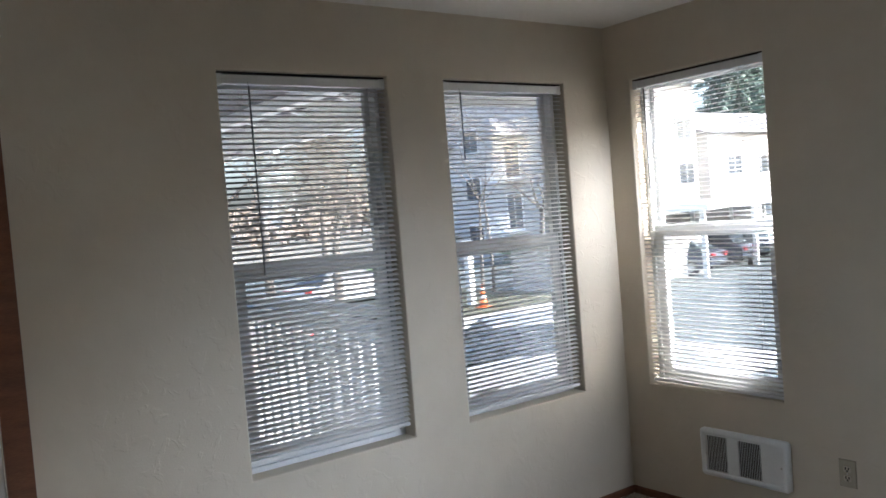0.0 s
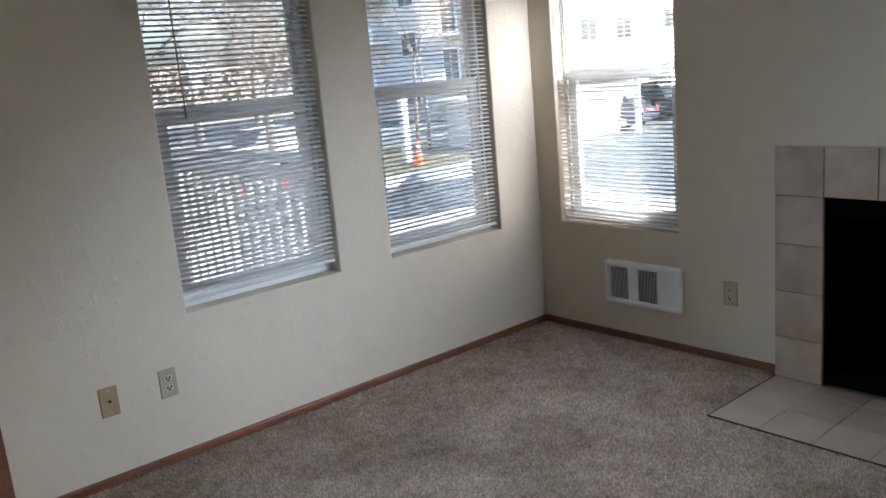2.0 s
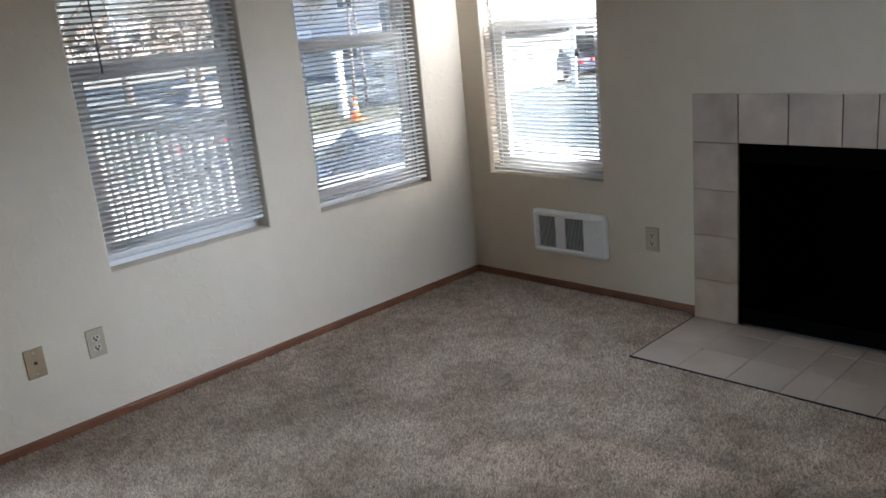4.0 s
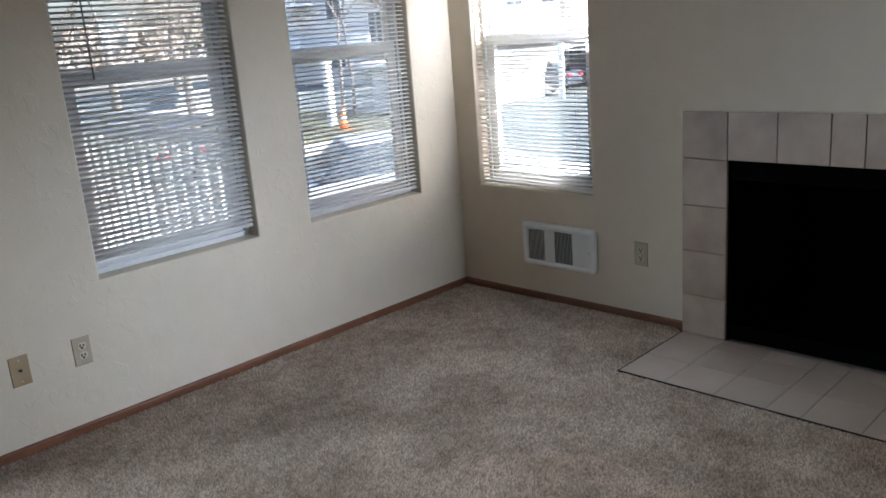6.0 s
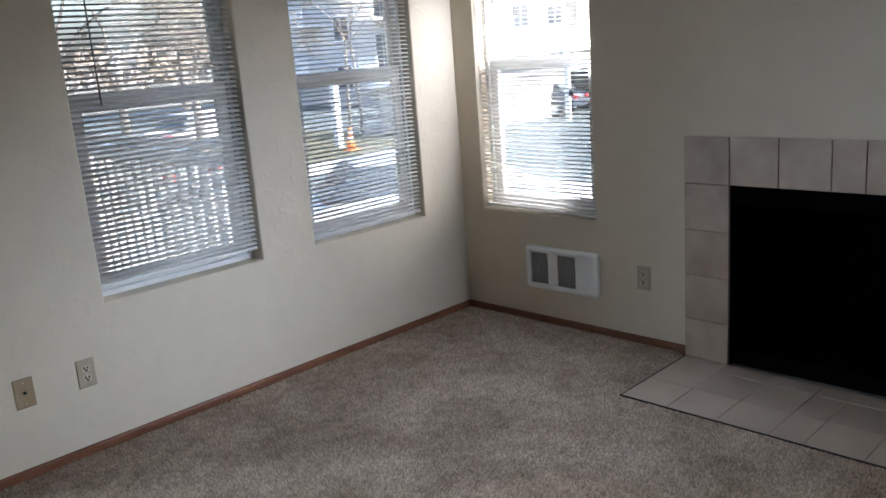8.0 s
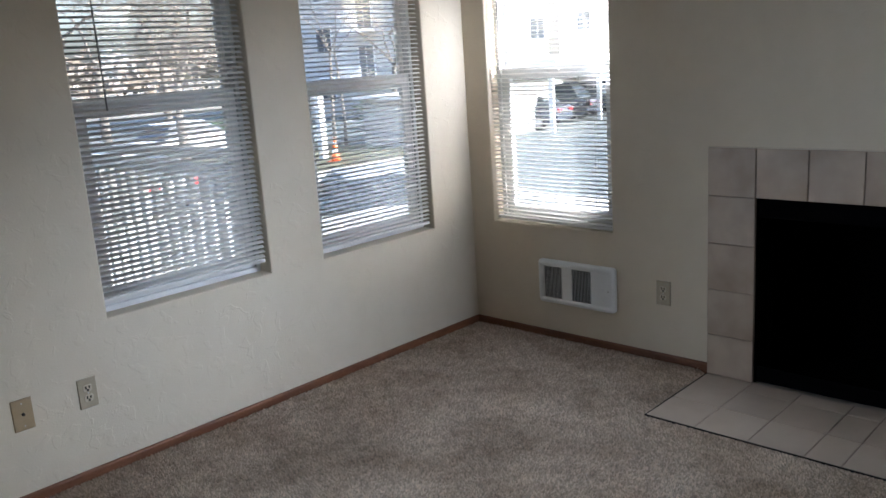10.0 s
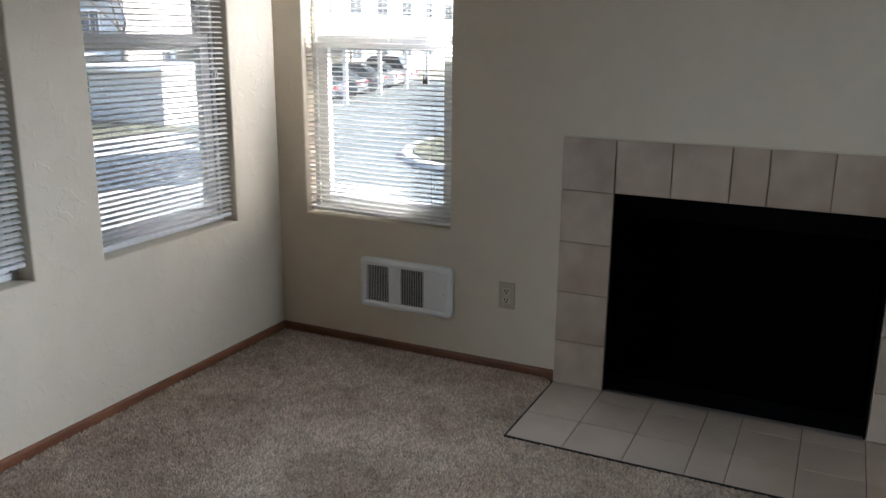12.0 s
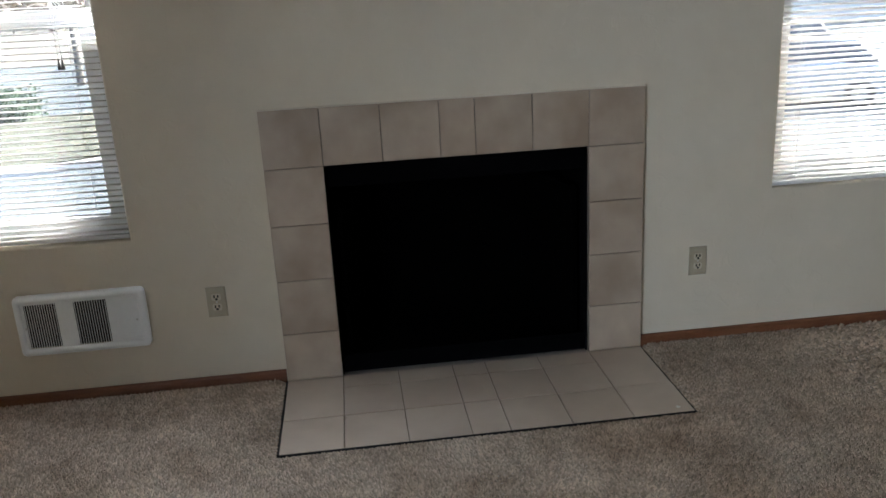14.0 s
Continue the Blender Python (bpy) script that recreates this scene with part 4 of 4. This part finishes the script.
rows = [(u, z, 1.5, 1.3) for u in (5.0, 8.5, 12.0) for z in (1.0, 3.9, 6.8)]
house(pose(29, 31, G), 14, 17, 10.4, 2.6, GREYWALL, "three-storey grey sided apartment building with balconies", rows, [(1.75, 5.0, 1.2, 2.0), (1.75, 2.0, 1.2, 2.0)] + [(u, z, 1.3, 1.3) for u in (5.4, 12.5) for z in (1.0, 3.9, 6.8)], [(1.5, 4.9, 1.7), (1.5, 1.9, 1.7), (8.0, 4.9, 2.6), (8.0, 1.9, 2.6)], gable=False)
house(pose(45, 31.5, G), 28, 13, 7.2, 2.4, PALEWALL, "long pale two-storey apartment building in sunlight", [(u, z, 1.6, 1.2) for u in (2, 6, 10, 14, 18, 22) for z in (1.2, 4.4)])
house(pose(46, -42, G), 20, 14, 6.0, 2.6, PALEWALL, "pale two-storey apartment building beyond the lot", [(u, z, 1.6, 1.2) for u in (2, 6, 10, 14) for z in (1.2, 3.9)], [(u, z, 1.5, 1.3) for u in (2, 6, 10) for z in (1.2, 3.9)])
house(pose(-14, 44, G), 26, 12, 5.8, 2.4, PALEWALL, "pale two-storey apartment building behind bare trees", [(u, z, 1.6, 1.2) for u in (2, 6, 10, 14, 18, 22) for z in (1.2, 3.9)])
shed = thing("garage", "low grey garage, sunlight on its end put in as white, white fascia", "garage", m=pose(17.2, 17.4, G))
part("wall", box(bmesh.new(), (0, 0, 0), (7.5, 3.2, 1.75)), GREYWALL, shed)
# white sheet over the grey wall: sunlight on this end as colour
part("end_wall", box(bmesh.new(), (0.0, -0.03, 0), (7.5, -0.003, 1.75)), WHITEPAINT, shed)
part("roof", rbox((-0.25, -0.3, 1.76), (7.75, 3.5, 1.93), 0.01), WHITEPAINT, shed)

# sign post, traffic cone
sp = thing("sign_post", "white painted square post standing by the lawn", "post", m=pose(13.6, 18.6, G + 0.1))
part("shaft", rbox((-0.11, -0.11, 0), (0.11, 0.11, 2.05), 0.01), WHITEPAINT, sp)
part("cap", rbox((-0.14, -0.14, 2.05), (0.14, 0.14, 2.12), 0.01), WHITEPAINT, sp)
sp2 = thing("sign_post", "thin white post standing by the lawn", "post", m=pose(12.4, 19.6, G + 0.1))
part("shaft", rbox((-0.04, -0.04, 0), (0.04, 0.04, 1.7), 0.008), WHITEPAINT, sp2)
cone = thing("traffic_cone", "orange traffic cone with white bands on the lawn edge", "traffic cone", m=pose(13.2, 17.5, G + 0.11))
part("base", rbox((-0.2, -0.2, 0), (0.2, 0.2, 0.04), 0.01), ORANGE, cone)
for z0, z1, mt in ((0.04, 0.30, ORANGE), (0.30, 0.42, REFLECT), (0.42, 0.54, ORANGE), (0.54, 0.62, REFLECT), (0.62, 0.74, ORANGE)):
    part("cone_body" if mt is ORANGE else "white_band", tube((0, 0, z0), (0, 0, z1), 0.155 - 0.165 * z0, 0.155 - 0.165 * z1, 14), mt, cone)


# ---- trees ----
def branches(seed, height, spread, levels=5, lean=0.0, girth=0.019):
    r = random.Random(seed)
    segs, tips = [], []

    def grow(p, d, ln, rad, lev):
        steps = 3 if lev < 3 else 2
        bend = 0.05 if lev == 0 else 0.16
        for _ in range(steps):
            d = (d + Vector((r.gauss(0, bend), r.gauss(0, bend), r.gauss(0.03, .1)))).normalized()
            q = p + d * (ln / steps)
            segs.append((p, q, rad, rad * 0.82))
            rad *= 0.82
            p = q
            if lev >= 2 and lev < levels and r.random() < 0.75:
                side = Vector((r.gauss(0, 1), r.gauss(0, 1), r.gauss(0.2, .6))).normalized()
                grow(p, (d * 0.55 + side * 0.85).normalized(), ln * 0.62, rad * 0.5, lev + 1)
        if lev >= levels:
            tips.append(p)
            return
        for k in range(r.choice((2, 3, 3))):
            side = Vector((r.gauss(0, 1), r.gauss(0, 1), r.gauss(0.15, .5))).normalized()
            grow(p, (d * 0.7 + side * spread).normalized(), ln * r.uniform(0.62, 0.8), rad * 0.66, lev + 1)

    grow(Vector((0, 0, -0.1)), Vector((lean, 0, 1)).normalized(), height * 0.30, height * girth, 0)
    return segs, tips


def prisms(segs, n=4):
    k = len(segs)
    p0 = np.array([s[0] for s in segs])
    p1 = np.array([s[1] for s in segs])
    r0 = np.array([s[2] for s in segs])[:, None]
    r1 = np.array([s[3] for s in segs])[:, None]
    d = p1 - p0
    d /= np.linalg.norm(d, axis=1, keepdims=True)
    ref = np.where(np.abs(d[:, 2:3]) > 0.9, np.array([[1.0, 0, 0]]), np.array([[0, 0, 1.0]]))
    u = np.cross(d, ref)
    u /= np.linalg.norm(u, axis=1, keepdims=True)
    w = np.cross(d, u)
    v = np.zeros((k, 2 * n, 3))
    for i in range(n):
        a = 2 * math.pi * i / n
        off = u * math.cos(a) + w * math.sin(a)
        v[:, i] = p0 + off * np.maximum(r0, 0.006)
        v[:, n + i] = p1 + off * np.maximum(r1, 0.006)
    base = (np.arange(k) * 2 * n)[:, None]
    quads = [np.concatenate([base + i, base + (i + 1) % n, base + n + (i + 1) % n, base + n + i], 1) for i in range(n)]
    return v.reshape(-1, 3), np.concatenate(quads)


def cards(points, size, seed, per=6, jitter=0.3):
    g = np.random.default_rng(seed)
    p = np.repeat(np.array(points), per, 0) + g.normal(0, jitter, (len(points) * per, 3))
    n = len(p)
    a = g.normal(0, 1, (n, 3))
    a /= np.linalg.norm(a, axis=1, keepdims=True)
    b = np.cross(a, g.normal(0, 1, (n, 3)))
    b /= np.linalg.norm(b, axis=1, keepdims=True)
    s = size * g.uniform(0.6, 1.3, (n, 1))
    v = np.stack([p - a * s, p + b * s * 0.45, p + a * s, p - b * s * 0.45], 1).reshape(-1, 3)
    return v, (np.arange(n) * 4)[:, None] + np.arange(4)[None]


NOTRI = np.zeros((0, 3), dtype=int)


def bare_tree(m, seed, height, label, buds=2, spread=0.75, levels=5, girth=0.019):
    ob = thing("tree", label, "tree", "bare trees", m)
    segs, tips = branches(seed, height, spread, levels, 0.0, girth)
    big = [s for s in segs if s[2] > 0.03]
    small = [s for s in segs if s[2] <= 0.03]
    v, q = prisms(big, 7)
    part("trunk", None, None, ob, me=raw_mesh("trunk", v, q, NOTRI, BARK))
    v, q = prisms(small, 3)
    crown = part("crown", None, None, ob, me=raw_mesh("crown", v, q, NOTRI, TWIG), label="fine bare twigs")
    if buds:
        v, q = cards(tips, 0.038, seed, buds, 0.14)
        part("leaves", None, None, crown, me=raw_mesh("leaves", v, q, NOTRI, BUD), label="sparse young leaves")
    return ob


def conifer(m, seed, height, radius):
    ob = thing("conifer_tree", "tall conifer behind the roofs, its green paled for haze", "tree", "conifers", m)
    part("trunk", tube((0, 0, 0), (0, 0, height * 0.96), height * 0.018, 0.03, 8), BARK, ob)
    g = random.Random(seed)
    segs, pts = [], []
    z = height * 0.12
    while z < height * 0.98:
        reach = radius * (1 - z / height) ** 0.8 + 0.2
        for k in range(9):
            a = g.uniform(0, 2 * math.pi)
            ln = reach * g.uniform(0.6, 1.1)
            p0 = Vector((0, 0, z + g.uniform(-.2, .2)))
            p1 = p0 + Vector((ln * math.cos(a), ln * math.sin(a), -0.22 * ln + g.uniform(-.2, .3)))
            segs.append((p0, p1, 0.04, 0.012))
            for i in range(7):
                pts.append(p0.lerp(p1, 0.25 + 0.75 * i / 6))
        z += height * 0.03
    v, q = prisms(segs, 3)
    part("limbs", None, None, ob, me=raw_mesh("limbs", v, q, NOTRI, BARK))
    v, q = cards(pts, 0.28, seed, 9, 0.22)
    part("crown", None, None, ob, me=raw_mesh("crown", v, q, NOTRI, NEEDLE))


def hedge(lo, hi, seed, label):
    ob = thing("hedge", label, "hedge", "hedges", pose((lo[0] + hi[0]) / 2, (lo[1] + hi[1]) / 2, G))
    g = np.random.default_rng(seed)
    wx, wy, h = (hi[0] - lo[0]) / 2, (hi[1] - lo[1]) / 2, hi[2]
    n = int(900 * (wx + wy) * h / 2)
    p = np.stack([g.uniform(-wx, wx, n), g.uniform(-wy, wy, n), h * g.uniform(0.02, 1, n) ** 0.6], 1)
    p += g.normal(0, 0.06, p.shape)
    p[:, 2] += 0.1 * np.sin(p[:, 0] * 2.3 + p[:, 1] * 1.7)
    v, q = cards(p, 0.07, seed, 3, 0.06)
    part("leaves", None, None, ob, me=raw_mesh("leaves", v, q, NOTRI, LEAF))
    st = [(Vector((g.uniform(-wx, wx), g.uniform(-wy, wy), 0)), Vector((g.uniform(-wx, wx), g.uniform(-wy, wy), h * 0.8)), 0.02, 0.008) for _ in range(30)]
    v, q = prisms(st, 4)
    part("stems", None, None, ob, me=raw_mesh("stems", v, q, NOTRI, BARK))


BT = "bare deciduous tree with dense fine twigs"
for k, (x, y, h, s) in enumerate(((2.2, 20, 10, 11), (6.4, 22, 11, 12), (-1.5, 22, 10, 13), (10.4, 27, 12, 14), (4.0, 29, 12, 15), (-6.0, 24, 11, 16), (8.2, 33, 12, 17), (0.5, 34, 12, 23), (14.5, 30, 12, 18), (19.1, 7.2, 13.5, 19), (19.0, -17.5, 10, 20), (27, -15.5, 11, 21), (33, 9, 9, 22), (25, 27, 10, 24), (9.2, 19.5, 10, 25), (14.6, 19.2, 12, 26), (16.3, 20.7, 12, 27))):
    bare_tree(pose(x, y, G + (0.16 if k == 9 else 0.0), 0, 0, k * 47), s, h, BT, 2 if k < 8 else 1, 0.85, 6 if k in (0, 1, 3, 14) else 5, 0.0105 if k == 9 else 0.006 if k > 14 else 0.019)
for x, y, h, s in ((70, 47, 22, 1), (78, 49, 20, 2), (62, 50, 13, 3), (88, -30, 18, 4), (90, -44, 20, 5), (70, -60, 17, 6)):
    conifer(pose(x, y, G), s, h, 5.6)
hedge((23, 26.5, 0), (27.5, 28, 1.3), 1, "clipped dark green hedge before the grey building")
hedge((12.5, 25.2, 0), (17.0, 26.6, 1.2), 2, "clipped dark green hedge behind the lawn")
hedge((22.5, -16, 0), (24, -6, 1.1), 3, "clipped dark green hedge beyond the parked cars")
hedge((20.6, 6.8, 0.1), (22.0, 8.0, 0.9), 4, "round green shrub on the traffic island")

# far woods around the place
g = np.random.default_rng(9)
ang = g.uniform(0, 2 * math.pi, 5200)
rad = g.uniform(130, 190, 5200)
top = 6 + 5 * np.abs(np.sin(ang * 23) * np.sin(ang * 7.3 + 1))
pts = np.stack([rad * np.cos(ang), rad * np.sin(ang), G + top * g.uniform(0, 1, 5200)], 1)
v, q = cards(pts, 1.1, 9, 4, 0.9)
tagged(new("far_woods", raw_mesh("far_woods", v, q, NOTRI, TWIG)), "distant greyish-brown leafless woods", "woods", "", "stuff")
